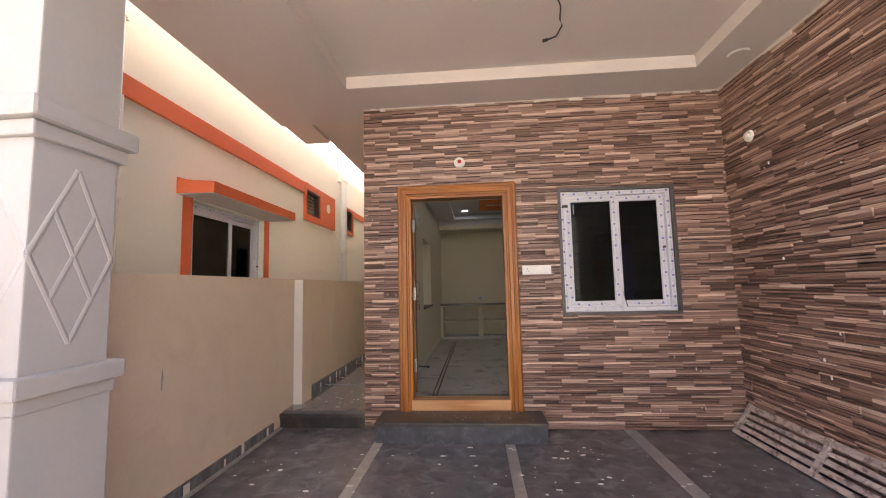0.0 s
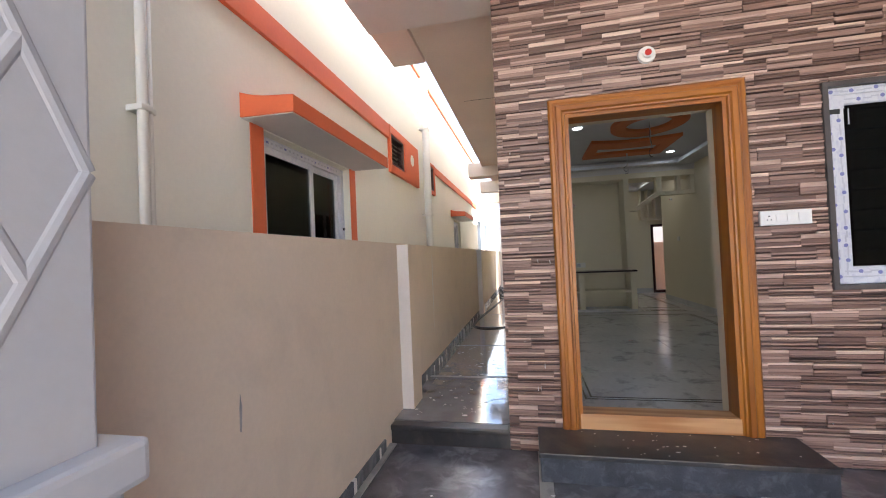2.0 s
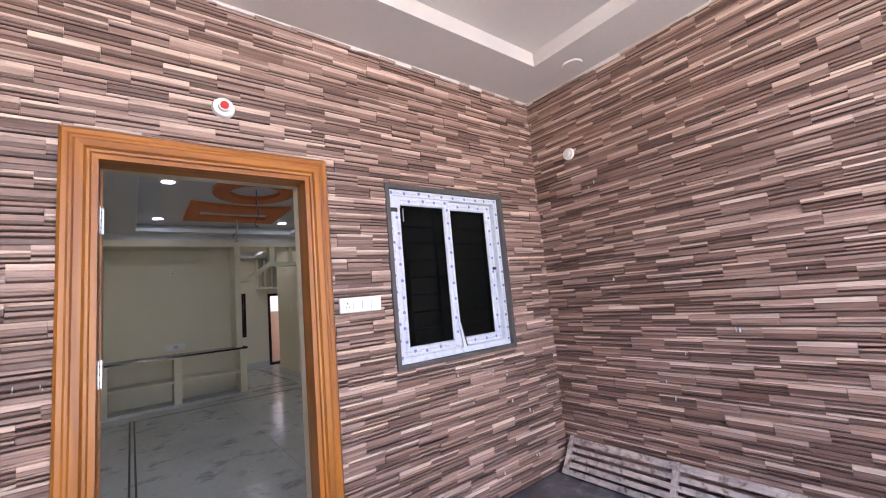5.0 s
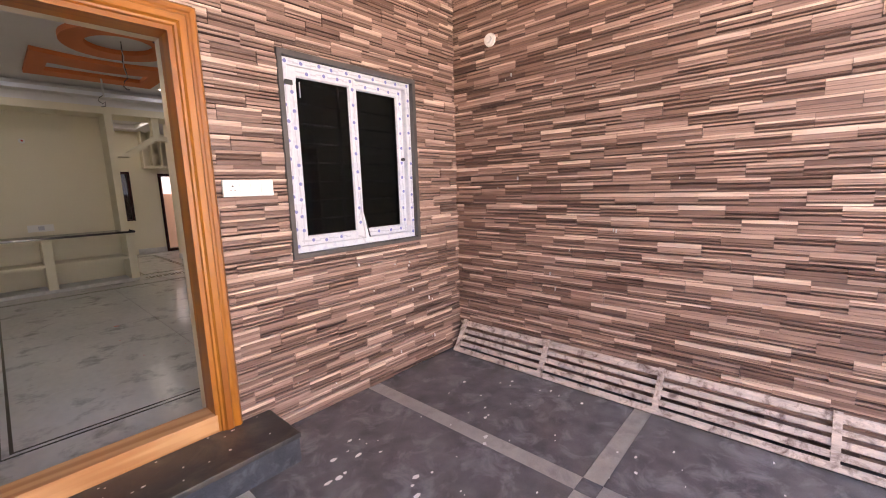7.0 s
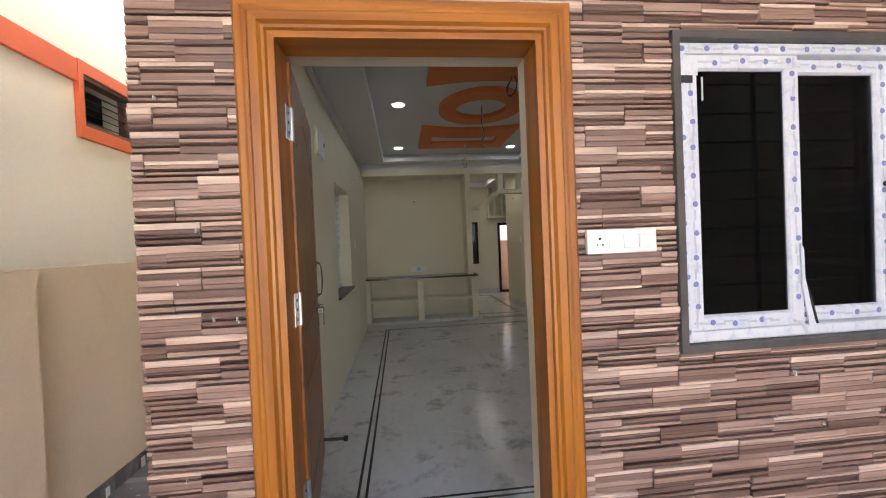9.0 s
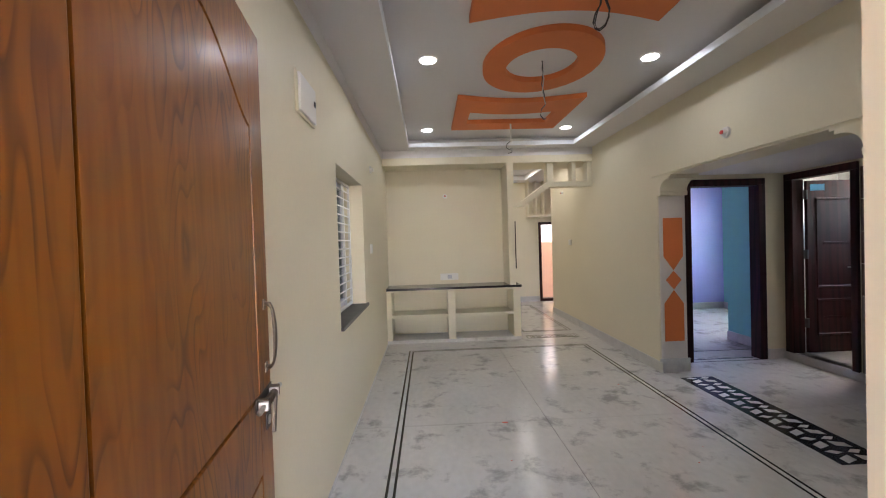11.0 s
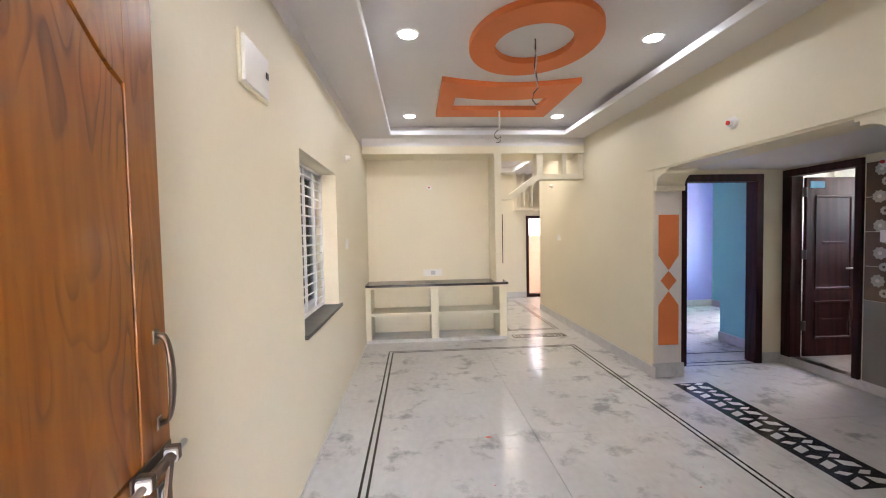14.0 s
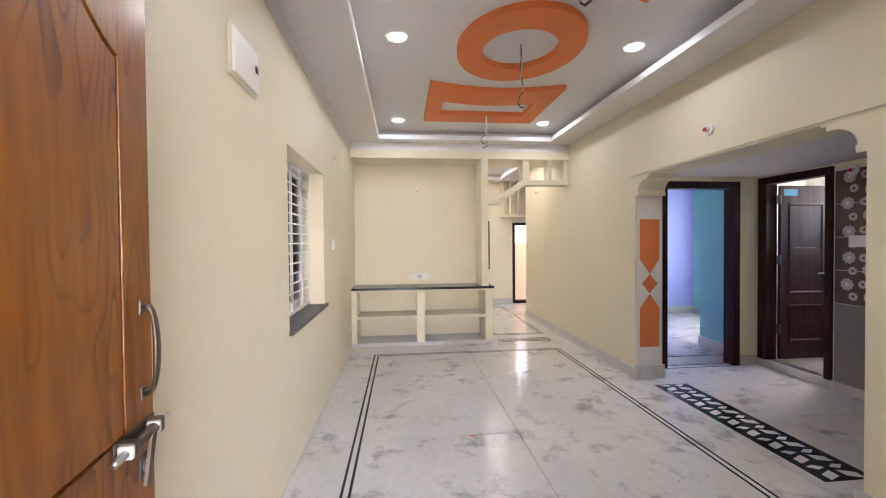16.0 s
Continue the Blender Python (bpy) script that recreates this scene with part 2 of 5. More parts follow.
TEAK = wood("teak_frame_wood", (0.385, 0.132, 0.009), (0.285, 0.088, 0.006), 0.42, 0.12, 30.0, 2.0)
TEAK_HEAD = wood("teak_head_wood", (0.385, 0.132, 0.009), (0.285, 0.088, 0.006), 0.42, 0.12, 30.0, 2.0, (0.06, 1, 1))
TEAK_SILL = wood("pale_teak_sill", (0.62, 0.34, 0.15), (0.45, 0.20, 0.07), 0.45, 0.1, 26.0, 2.0, (0.06, 1, 1))
TEAK_LEAF = wood("teak_door_leaf", (0.275, 0.095, 0.008), (0.175, 0.052, 0.004), 0.36, 0.05, 22.0, 4.5, (1, 1, 0.10), 0.12, 14.0, 0.75)
TEAK_LEAF.node_tree.nodes["Principled BSDF"].inputs["Specular IOR Level"].default_value = 0.35
MAHOGANY = wood("dark_mahogany_wood", (0.036, 0.0075, 0.0075), (0.016, 0.0035, 0.0035), 0.45, 0.0)
MAHOGANY.node_tree.nodes["Principled BSDF"].inputs["Specular IOR Level"].default_value = 0.22
UPVC = mat("white_window_profile", (0.66, 0.66, 0.695), 0.35, 0.05, 7, 60, 0.0, dark=(0.42, 0.42, 0.56), dark_amount=0.55, dark_scale=28)
FILM_BLUE = mat("blue_film_mark", (0.19, 0.20, 0.44), 0.5, 0.1, 20, 90, 0.0)
FILM_GREY = mat("grey_film_mark", (0.50, 0.50, 0.55), 0.5, 0.1, 20, 90, 0.0)
RUBBER = mat("black_rubber", (0.02, 0.02, 0.02), 0.5, 0.2, 10, 90, 0.0)
WHITE_PLASTIC = mat("white_plastic", (0.80, 0.78, 0.74), 0.35, 0.02, 4, 40, 0.0)
RED_PLASTIC = mat("red_plastic", (0.55, 0.03, 0.02), 0.4, 0.05, 6, 40, 0.0)
WHITE_METAL = mat("white_enamelled_steel", (0.78, 0.77, 0.75), 0.4, 0.04, 5, 40, 0.0)
STEEL = mat("brushed_steel", (0.55, 0.54, 0.52), 0.3, 0.06, 6, 120, 0.02, metal=1.0)
BRASS = mat("antique_bronze", (0.15, 0.115, 0.085), 0.45, 0.15, 10, 120, 0.02, metal=0.9)
DARK_METAL = mat("dark_painted_steel", (0.05, 0.045, 0.045), 0.45, 0.15, 8, 90, 0.02)
BROWN_METAL = mat("brown_ventilator_steel", (0.13, 0.075, 0.06), 0.5, 0.1, 8, 90, 0.02)
TEAL = mat("teal_bedroom_paint", (0.24, 0.60, 0.55), 0.6, 0.04, 1.2, 40, 0.04)
PURPLE = mat("lavender_bedroom_paint", (0.38, 0.36, 0.74), 0.6, 0.04, 1.2, 40, 0.04)
PEACH = mat("peach_rear_wall_paint", (0.52, 0.33, 0.26), 0.7, 0.05, 1.5, 50, 0.08)
BATH_WHITE = mat("white_bath_tile", (0.75, 0.76, 0.76), 0.2, 0.03, 3, 40, 0.0)
DADO_TILE = mat("brown_flower_tile", (0.14, 0.095, 0.07), 0.25, 0.18, 4, 60, 0.02)
GREY_TILE = mat("plain_grey_tile", (0.20, 0.18, 0.16), 0.3, 0.08, 3, 60, 0.02)
FLOWER = mat("pale_flower_print", (0.46, 0.42, 0.37), 0.3, 0.2, 30, 120, 0.0)
RAW_WOOD = mat("weathered_whitewashed_wood", (0.56, 0.46, 0.40), 0.8, 0.35, 14, 70, 0.35, stretch=(3, 0.5, 3), dark=(0.12, 0.065, 0.05), dark_amount=0.9, dark_scale=16)
MORTAR = mat("dark_cladding_backing", (0.07, 0.045, 0.04), 0.9, 0.2, 8, 60, 0.2)
CEMENT = mat("grey_cement_ground", (0.50, 0.46, 0.405), 0.85, 0.15, 0.8, 30, 0.2)
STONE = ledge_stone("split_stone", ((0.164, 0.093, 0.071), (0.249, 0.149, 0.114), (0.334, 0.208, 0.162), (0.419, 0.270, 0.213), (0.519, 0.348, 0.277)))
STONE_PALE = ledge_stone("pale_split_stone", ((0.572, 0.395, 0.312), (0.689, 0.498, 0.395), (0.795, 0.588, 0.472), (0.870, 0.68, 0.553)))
# darker copy of the stone, for the shading along the foot of the beds
STONE_SHADE = ledge_stone("shaded_split_stone", ((0.080, 0.041, 0.031), (0.133, 0.073, 0.056), (0.185, 0.108, 0.083), (0.249, 0.150, 0.116)))
PANE = glass("tinted_window_pane", (0.23, 0.24, 0.26), 0.02, 1.22)
CLEAR = glass("filmed_window_pane", (0.48, 0.51, 0.50))
LED_FACE = emit("led_face", (0.95, 0.98, 1.0), 2.0)
# ceiling white made brighter and bluer, for tray lips lit by the downlights
LIT_EDGE = mat("lit_tray_edge", (0.86, 0.88, 0.93), 0.35, 0.01, 4, 40, 0.0)
STREET = mat("pale_street_wall_paint", (0.82, 0.77, 0.70), 0.7, 0.04, 1.0, 50, 0.08)
PAINT_SPOT = mat("white_paint_splash", (0.75, 0.74, 0.72), 0.7, 0.05, 20, 90, 0.0)
RED_SPOT = mat("red_marking_chalk", (0.60, 0.10, 0.06), 0.8, 0.1, 20, 90, 0.0)

# ---- building helpers ----
def box(bm, x0, x1, y0, y1, z0, z1, bevel=0.0):
    vs = [bm.verts.new(c) for c in ((x0, y0, z0), (x1, y0, z0), (x1, y1, z0), (x0, y1, z0), (x0, y0, z1), (x1, y0, z1), (x1, y1, z1), (x0, y1, z1))]
    fs = [bm.faces.new([vs[i] for i in q]) for q in ((3, 2, 1, 0), (4, 5, 6, 7), (0, 1, 5, 4), (1, 2, 6, 5), (2, 3, 7, 6), (3, 0, 4, 7))]
    if bevel:
        es = list({e for f in fs for e in f.edges})
        bmesh.ops.bevel(bm, geom=es, offset=bevel, segments=2, affect='EDGES', profile=0.6)


def cyl(bm, a, b, r, n=14, r2=None):
    a, b = Vector(a), Vector(b)
    d = b - a
    q = d.to_track_quat('Z', 'Y').to_matrix().to_4x4()
    bmesh.ops.create_cone(bm, cap_ends=True, segments=n, radius1=r, radius2=r if r2 is None else r2, depth=d.length, matrix=Matrix.Translation((a + b) / 2) @ q)


def tube(bm, pts, r, n=8):
    """A bent round bar through the points."""
    pts = [Vector(p) for p in pts]
    rings = []
    for i, p in enumerate(pts):
        d = (pts[min(i + 1, len(pts) - 1)] - pts[max(i - 1, 0)]).normalized()
        q = d.to_track_quat('Z', 'Y')
        rings.append([bm.verts.new(p + q @ Vector((r * math.cos(2 * math.pi * k / n), r * math.sin(2 * math.pi * k / n), 0))) for k in range(n)])
    for ra, rb in zip(rings, rings[1:]):
        for k in range(n):
            bm.faces.new((ra[k], ra[(k + 1) % n], rb[(k + 1) % n], rb[k]))
    bm.faces.new(rings[0][::-1])
    bm.faces.new(rings[-1])


def extrude_poly(bm, pts, axis, lo, hi):
    """A flat outline, given in the two axes other than axis, made solid from lo to hi."""
    def at(u, v, w):
        return {'x': (w, u, v), 'y': (u, w, v), 'z': (u, v, w)}[axis]
    a = [bm.verts.new(at(u, v, lo)) for u, v in pts]
    b = [bm.verts.new(at(u, v, hi)) for u, v in pts]
    n = len(pts)
    bm.faces.new(a)
    bm.faces.new(b[::-1])
    for i in range(n):
        bm.faces.new((a[i], a[(i + 1) % n], b[(i + 1) % n], b[i]))
    bmesh.ops.recalc_face_normals(bm, faces=bm.faces)


def mesh_of(name, bm, material, smooth=False):
    bmesh.ops.recalc_face_normals(bm, faces=bm.faces)
    me = bpy.data.meshes.new(name)
    bm.to_mesh(me)
    bm.free()
    me.materials.append(material)
    if smooth:
        for p in me.polygons:
            p.use_smooth = True
    return me


def solid(name, bm, material, label="", category="", kind="", group="", smooth=False):
    """A top-level object of one mesh."""
    return tagged(new(name, mesh_of(name, bm, material, smooth)), label, category, group, kind)


def thing(name, base, label, category, group="", kind=""):
    ob = new(name)
    ob.location = base
    ob.empty_display_size = 0.1
    return tagged(ob, label, category, group, kind)


def part(name, bm, material, parent, label="", smooth=False):
    """One mesh under a thing or a part; bm is in the world's metres."""
    top = parent
    while top.parent:
        top = top.parent
    if top.type == 'EMPTY':
        bm.transform(Matrix.Translation(-Vector(top.location)))
    ob = new(name, mesh_of(name, bm, material, smooth))
    ob.parent = parent
    return tagged(ob, label)


def bm_box(*a, **k):
    bm = bmesh.new()
    box(bm, *a, **k)
    return bm


def bm_cyl(*a, **k):
    bm = bmesh.new()
    cyl(bm, *a, **k)
    return bm


def wall_mesh(axis, w0, w1, u0, u1, z0, z1, holes=()):
    """A wall of real thickness across axis (from w0 to w1), along u and z, with holes (u0, u1, z0, z1) cut right through."""
    us = sorted({u0, u1, *[h[0] for h in holes], *[h[1] for h in holes]})
    zs = sorted({z0, z1, *[h[2] for h in holes], *[h[3] for h in holes]})
    us = [u for u in us if u0 <= u <= u1]
    zs = [z for z in zs if z0 <= z <= z1]
    bm = bmesh.new()
    def at(u, z, w):
        return (w, u, z) if axis == 'x' else (u, w, z)
    cache = {}
    def v(i, j, k):
        if (i, j, k) not in cache:
            cache[(i, j, k)] = bm.verts.new(at(us[i], zs[j], (w0, w1)[k]))
        return cache[(i, j, k)]
    def full(i, j):
        if not (0 <= i < len(us) - 1 and 0 <= j < len(zs) - 1):
            return False
        cu, cz = (us[i] + us[i + 1]) / 2, (zs[j] + zs[j + 1]) / 2
        return not any(h[0] < cu < h[1] and h[2] < cz < h[3] for h in holes)
    for i in range(len(us) - 1):
        for j in range(len(zs) - 1):
            if not full(i, j):
                continue
            for k in (0, 1):
                bm.faces.new((v(i, j, k), v(i + 1, j, k), v(i + 1, j + 1, k), v(i, j + 1, k)))
            for di, dj, a, b in ((-1, 0, (i, j), (i, j + 1)), (1, 0, (i + 1, j), (i + 1, j + 1)), (0, -1, (i, j), (i + 1, j)), (0, 1, (i, j + 1), (i + 1, j + 1))):
                if not full(i + di, j + dj):
                    bm.faces.new((v(*a, 0), v(*b, 0), v(*b, 1), v(*a, 1)))
    return bm


def wall(name, axis, w0, w1, u0, u1, z0, z1, material, label, holes=()):
    return solid(name, wall_mesh(axis, w0, w1, u0, u1, z0, z1, holes), material, label, "wall", "structure")


def block(name, dims, material, label, category, kind="structure", bevel=0.0):
    return solid(name, bm_box(*dims, bevel=bevel), material, label, category, kind)


def ring_sweep(bm, x0, x1, z0, z1, profile, closed=True, runs=None):
    """Sweeps a moulding round a rectangle in a plane of constant y. profile: (inset, y) steps; open ones leave out the bottom run."""
    rings = []
    for d, y in profile:
        zb = z0 + d if closed else z0
        rings.append([bm.verts.new(c) for c in ((x0 + d, y, zb), (x0 + d, y, z1 - d), (x1 - d, y, z1 - d), (x1 - d, y, zb))])
    n = len(profile)
    for i in range(n):
        a, b = rings[i], rings[(i + 1) % n]
        for k in runs or range(4 if closed else 3):
            bm.faces.new((a[k], a[(k + 1) % 4], b[(k + 1) % 4], b[k]))
    if not closed and not runs:
        bm.faces.new([r[0] for r in rings])
        bm.faces.new([r[3] for r in rings])

# ---- large structure: porch and passage ----
PORCH, PASS, HALL = 0.05, 0.185, 0.178
block("ground", (-400, 400, -400, 400, -0.5, -0.1), CEMENT, "dusty grey cement ground round the house", "ground")
block("porch_floor", (-2.05, 2.6, -1.6, 4.0, -0.1, PORCH - 0.012), MORTAR, "bedding under the porch's granite slabs", "floor")
block("passage_floor", (-2.05, -1.09, 3.95, 16.2, -0.1, PASS - 0.012), MORTAR, "bedding under the side passage slabs", "floor")
wall("wall_front", 'y', 3.935, 4.15, -1.085, 2.6, -0.1, 3.30, CREAM, "front wall of the house with cream inner face",
     [(-0.635, 0.29, 0.165, 2.255), (0.815, 1.86, 1.09, 2.27)])
wall("wall_porch_side", 'x', 2.375, 2.6, -1.6, 3.935, -0.1, 3.4, CREAM, "side wall of the porch", [])
wall("wall_passage", 'x', -1.09, -0.845, 4.15, 13.05, -0.1, 3.30, CREAM, "long cream side wall with a barred window opening",
     [(6.46, 7.56, 1.03, 2.17)])
wall("compound_wall", 'x', -2.07, -1.94, -1.6, 16.2, -0.1, 1.49, BEIGE, "beige painted compound wall along the passage")
block("passage_end_wall", (-1.938, -1.092, 15.85, 16.0, -0.1, 1.46), PALE, "pale wall that closes the passage", "wall")
for py in (4.22, 9.25):
    block("pilaster", (-1.938, -1.845, py, py + 0.24, PASS, 1.478), BEIGE, "beige pilaster on the compound wall", "pilaster")
    # thin pale plate: the light on the beige pilaster's front, put into colour
    block("pilaster_lit_face", (-1.938, -1.846, py - 0.006, py, PASS, 1.477), PALE, "front of the beige pilaster, paler as the side that catches light", "trim")

# porch ceiling: a border with a raised tray
bm = wall_mesh('x', 3.18, 3.30, 0.30, 4.2, -2.09, 2.6, [(0.9, 3.453, -1.122, 1.915)])
for v in bm.verts:
    v.co = Vector((v.co.z, v.co.y, v.co.x))
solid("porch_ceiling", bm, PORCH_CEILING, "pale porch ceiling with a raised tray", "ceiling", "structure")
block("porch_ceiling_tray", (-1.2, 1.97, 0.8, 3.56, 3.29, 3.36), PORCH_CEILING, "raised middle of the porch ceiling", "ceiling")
block("passage_slab", (-1.80, -1.085, 4.2, 9.7, 3.26, 3.36), SLAB, "grey-brown slab over the side passage", "ceiling")
block("passage_edge_beam", (-2.10, -1.79, 0.25, 4.85, 3.215, 3.36), SLAB, "edge beam of the porch roof", "beam")
for by in (9.7, 11.9, 14.2):
    block("passage_beam", (-2.1, -1.085, by, by + 0.35, 3.05, 3.34), SLAB, "plastered beam across the side passage", "beam")
block("roof_slab", (-1.80, 6.2, 0.25, 15.2, 3.365, 3.48), SLAB, "flat concrete roof of the house", "roof")
# unseen, added: its height sets the sun's shadow line on the neighbour's wall
block("roof_sun_blocker", (-1.80, -1.68, 0.25, 13.2, 3.48, 4.68), PALE, "unseen block on the roof's edge that shades the neighbour's wall", "parapet")
# unseen wall added across the street to bounce warm sunlight into the porch
block("street_bounce_wall", (-20, 20, -6.7, -6.5, -0.1, 3.6), STREET, "unseen pale wall that bounces sunlight into the porch", "wall")

# ---- large structure: hall and rooms behind ----
block("hall_floor", (-0.86, 6.1, 4.03, 12.95, -0.1, HALL - 0.01), MORTAR, "bedding under the hall's marble", "floor")
R0, R1 = 2.16, 2.45
wall("wall_hall_east", 'x', R0, R1, 4.15, 11.40, 0.0, 3.3, CREAM, "cream hall wall with a wide bracketed opening", [(5.77, 7.80, 0.0, 2.205)])
wall("wall_back", 'y', 9.85, 9.97, -0.86, 1.008, 0.0, 2.72, CREAM, "plain cream wall behind the masonry counter")
block("wall_partition", (0.916, 1.008, 9.40, 9.849, 0.966, 2.70), CREAM, "narrow cream partition at the counter's end", "wall")
block("hall_beam", (-0.843, 2.158, 9.40, 9.97, 2.70, 2.80), CREAM, "cream ceiling beam above the counter", "beam")
block("beam_top_band", (-0.843, 2.158, 9.402, 9.97, 2.80, 2.935), CEILING, "white painted upper part of the ceiling beam", "beam")
block("wall_top_band", (-0.8445, -0.841, 4.152, 9.40, 2.79, 2.9045), CEILING, "white ceiling paint returned down the wall", "trim")
wall("wall_rear", 'y', 12.85, 13.05, -0.86, 6.1, 0.0, 3.3, CREAM, "cream rear wall with an open door", [(2.35, 3.15, 0.0, 1.95), (1.20, 1.74, 0.97, 2.0)])
bm = wall_mesh('x', 2.905, 2.952, 4.15, 9.40, -0.86, 2.17, [(4.75, 9.20, -0.455, 1.82)])
for v in bm.verts:
    v.co = Vector((v.co.z, v.co.y, v.co.x))
solid("ceiling", bm, CEILING, "white hall ceiling with a raised tray", "ceiling", "structure")
block("ceiling_tray", (-0.60, 1.96, 4.60, 9.39, 3.03, 3.09), CEILING, "raised white middle of the hall ceiling", "ceiling")
bm = wall_mesh('x', 2.9535, 3.06, 4.15, 9.40, -0.86, 2.17, [(4.63, 9.32, -0.575, 1.94)])
for v in bm.verts:
    v.co = Vector((v.co.z, v.co.y, v.co.x))
solid("ceiling_cove", bm, CEILING, "recessed cove behind the tray's lip", "ceiling", "structure")
bm = wall_mesh('x', 2.90, 3.02, 9.40, 12.85, -0.86, 6.1, [(10.15, 12.45, -0.3, 1.92)])
for v in bm.verts:
    v.co = Vector((v.co.z, v.co.y, v.co.x))
solid("rear_ceiling", bm, CEILING, "white ceiling of the rear room with a tray", "ceiling", "structure")
block("rear_ceiling_tray", (-0.4, 2.02, 10.05, 12.55, 3.0, 3.06), CEILING, "raised middle of the rear ceiling", "ceiling")
# alcove, bathroom and bedroom
block("alcove_ceiling", (R1 + 0.001, 3.779, 4.15, 8.08, 2.262, 2.36), CEILING, "low grey-white ceiling under the loft", "ceiling")
wall("wall_bedroom", 'y', 8.08, 8.20, R1, 3.78, 0.0, 3.3, CREAM, "cream wall with the bedroom doorway", [(2.65, 3.48, 0.0, 2.15)])
wall("wall_bath", 'x', 3.78, 3.90, 4.15, 8.95, 0.0, 3.3, CREAM, "cream wall with the bathroom doorway", [(7.33, 7.99, 0.262, 2.20)])
block("wall_bedroom_teal", (3.768, 3.78, 8.20, 8.95, HALL, 2.86), TEAL, "teal painted bedroom wall", "wall")
wall("wall_bath_back", 'y', 8.83, 8.95, 3.90, 5.6, 0.0, 3.3, BATH_WHITE, "white tiled bathroom wall")
wall("wall_bath_near", 'y', 6.4, 6.5, 3.90, 5.6, 0.0, 3.3, BATH_WHITE, "white tiled bathroom side wall")
# the opening is out of view and sized to brighten the bathroom
wall("wall_bath_east", 'x', 5.2, 5.3, 6.4, 8.95, 0.0, 3.3, BATH_WHITE, "white tiled bathroom wall with an unseen window opening for light", [(7.25, 8.35, 1.25, 2.3)])
block("bath_floor", (3.785, 5.25, 6.45, 8.85, 0.1, 0.262), GREY_STRIP, "raised bathroom floor", "floor")
wall("wall_bedroom_back", 'y', 11.2, 11.3, 2.402, 5.6, 0.0, 3.3, PURPLE, "lavender bedroom back wall")
wall("wall_bedroom_east", 'x', 5.4, 5.55, 8.95, 11.2, 0.0, 3.3, TEAL, "teal bedroom wall with a window opening", [(9.95, 10.5, 1.0, 2.15)])
wall("wall_bedroom_west", 'x', 2.455, 2.465, 8.20, 11.2, HALL, 2.9, PURPLE, "lavender bedroom side wall")
block("bedroom_ceiling", (2.405, 5.5, 8.2, 11.25, 2.87, 2.899), CEILING, "white bedroom ceiling", "ceiling")
wall("wall_alcove_near", 'y', 4.05, 4.15, 2.40, 3.90, 0.0, 3.3, CREAM, "cream end wall of the alcove")
wall("wall_east_rear", 'x', 6.0, 6.1, 11.3, 12.85, 0.0, 3.3, CREAM, "cream wall that closes the rear room")
block("rear_yard_wall", (0.5, 6.5, 14.0, 14.15, -0.1, 1.53), PEACH, "peach compound wall behind the house", "wall")
# added to hold back the sky and dim the view through the rear door
block("rear_sky_blocker", (-2.0, 9.0, 16.6, 16.8, -0.1, 6.0), STREET, "tall pale wall added behind the rear yard to block the sky", "wall")

# arch brackets, rim and orange jamb panels
def bracket(y, s, zt=2.205):
    pts = [(0, zt - 0.19), (0.05, zt - 0.19), (0.055, zt - 0.155), (0.045, zt - 0.145)]
    pts += [(0.045 + 0.13 * (1 - math.cos(a)), zt - 0.145 + 0.105 * math.sin(a)) for a in [i * math.pi / 16 for i in range(1, 9)]]
    pts += [(0.20, zt - 0.04), (0.20, zt - 0.015), (0.23, zt - 0.015), (0.23, zt), (0, zt)]
    bm = bmesh.new()
    extrude_poly(bm, [(y + s * u, z) for u, z in pts], 'x', R0 + 0.002, R1 - 0.002)
    solid("arch_bracket", bm, CREAM, "cream moulded plaster bracket of the wide opening", "bracket", "structure")
bracket(7.80, -1)
bracket(5.77, 1)
block("arch_rim", (R0 - 0.012, R0, 5.55, 7.90, 2.222, 2.242), CREAM, "thin raised rim over the wide opening", "trim")
block("jamb_white_panel", (R0 + 0.012, R1 - 0.005, 7.792, 7.80, 0.30, 2.01), PALE, "pale painted opening jamb", "trim")
def jamb_panel(pts):
    bm = bmesh.new()
    extrude_poly(bm, pts, 'y', 7.786, 7.792)
    solid("jamb_motif", bm, CEIL_ORANGE, "orange painted motif on the opening's jamb", "motif", "structure", "jamb motifs")
xa, xb, xm = 2.208, 2.412, 2.31
jamb_panel([(xa, 1.784), (xb, 1.784), (xb, 1.384), (xm, 1.240), (xa, 1.384)])
jamb_panel([(xm, 1.232), (xb - 0.02, 1.138), (xm, 1.040), (xa + 0.02, 1.138)])
jamb_panel([(xm, 1.032), (xb, 0.892), (xb, 0.498), (xa, 0.498), (xa, 0.892)])

# skirtings
def skirting(x0, x1, y0, y1, h=0.11, z=HALL, name="baseboard", label="grey-veined marble skirting"):
    block(name, (x0, x1, y0, y1, z, z + h), MARBLE_SKIRT, label, "skirting", bevel=0.002)
skirting(-0.844, -0.835, 4.16, 9.40, 0.012)
skirting(R0 - 0.014, R0 - 0.001, 7.74, 11.40)
skirting(R0 - 0.014, R1 + 0.014, 7.775, 7.79, 0.14)
skirting(R0 - 0.014, R0 - 0.001, 4.16, 5.80)
skirting(R1 - 0.1, R1 + 0.01, 5.775, 5.788)
skirting(3.56, 3.765, 8.066, 8.079)
skirting(3.765, 3.778, 6.2, 8.079, 0.09)
skirting(1.75, 2.33, 12.837, 12.849, 0.12)
skirting(3.755, 3.767, 8.21, 8.96, 0.12)
skirting(2.42, 5.39, 11.187, 11.199, 0.12)
skirting(5.386, 5.399, 8.96, 11.19, 0.12)

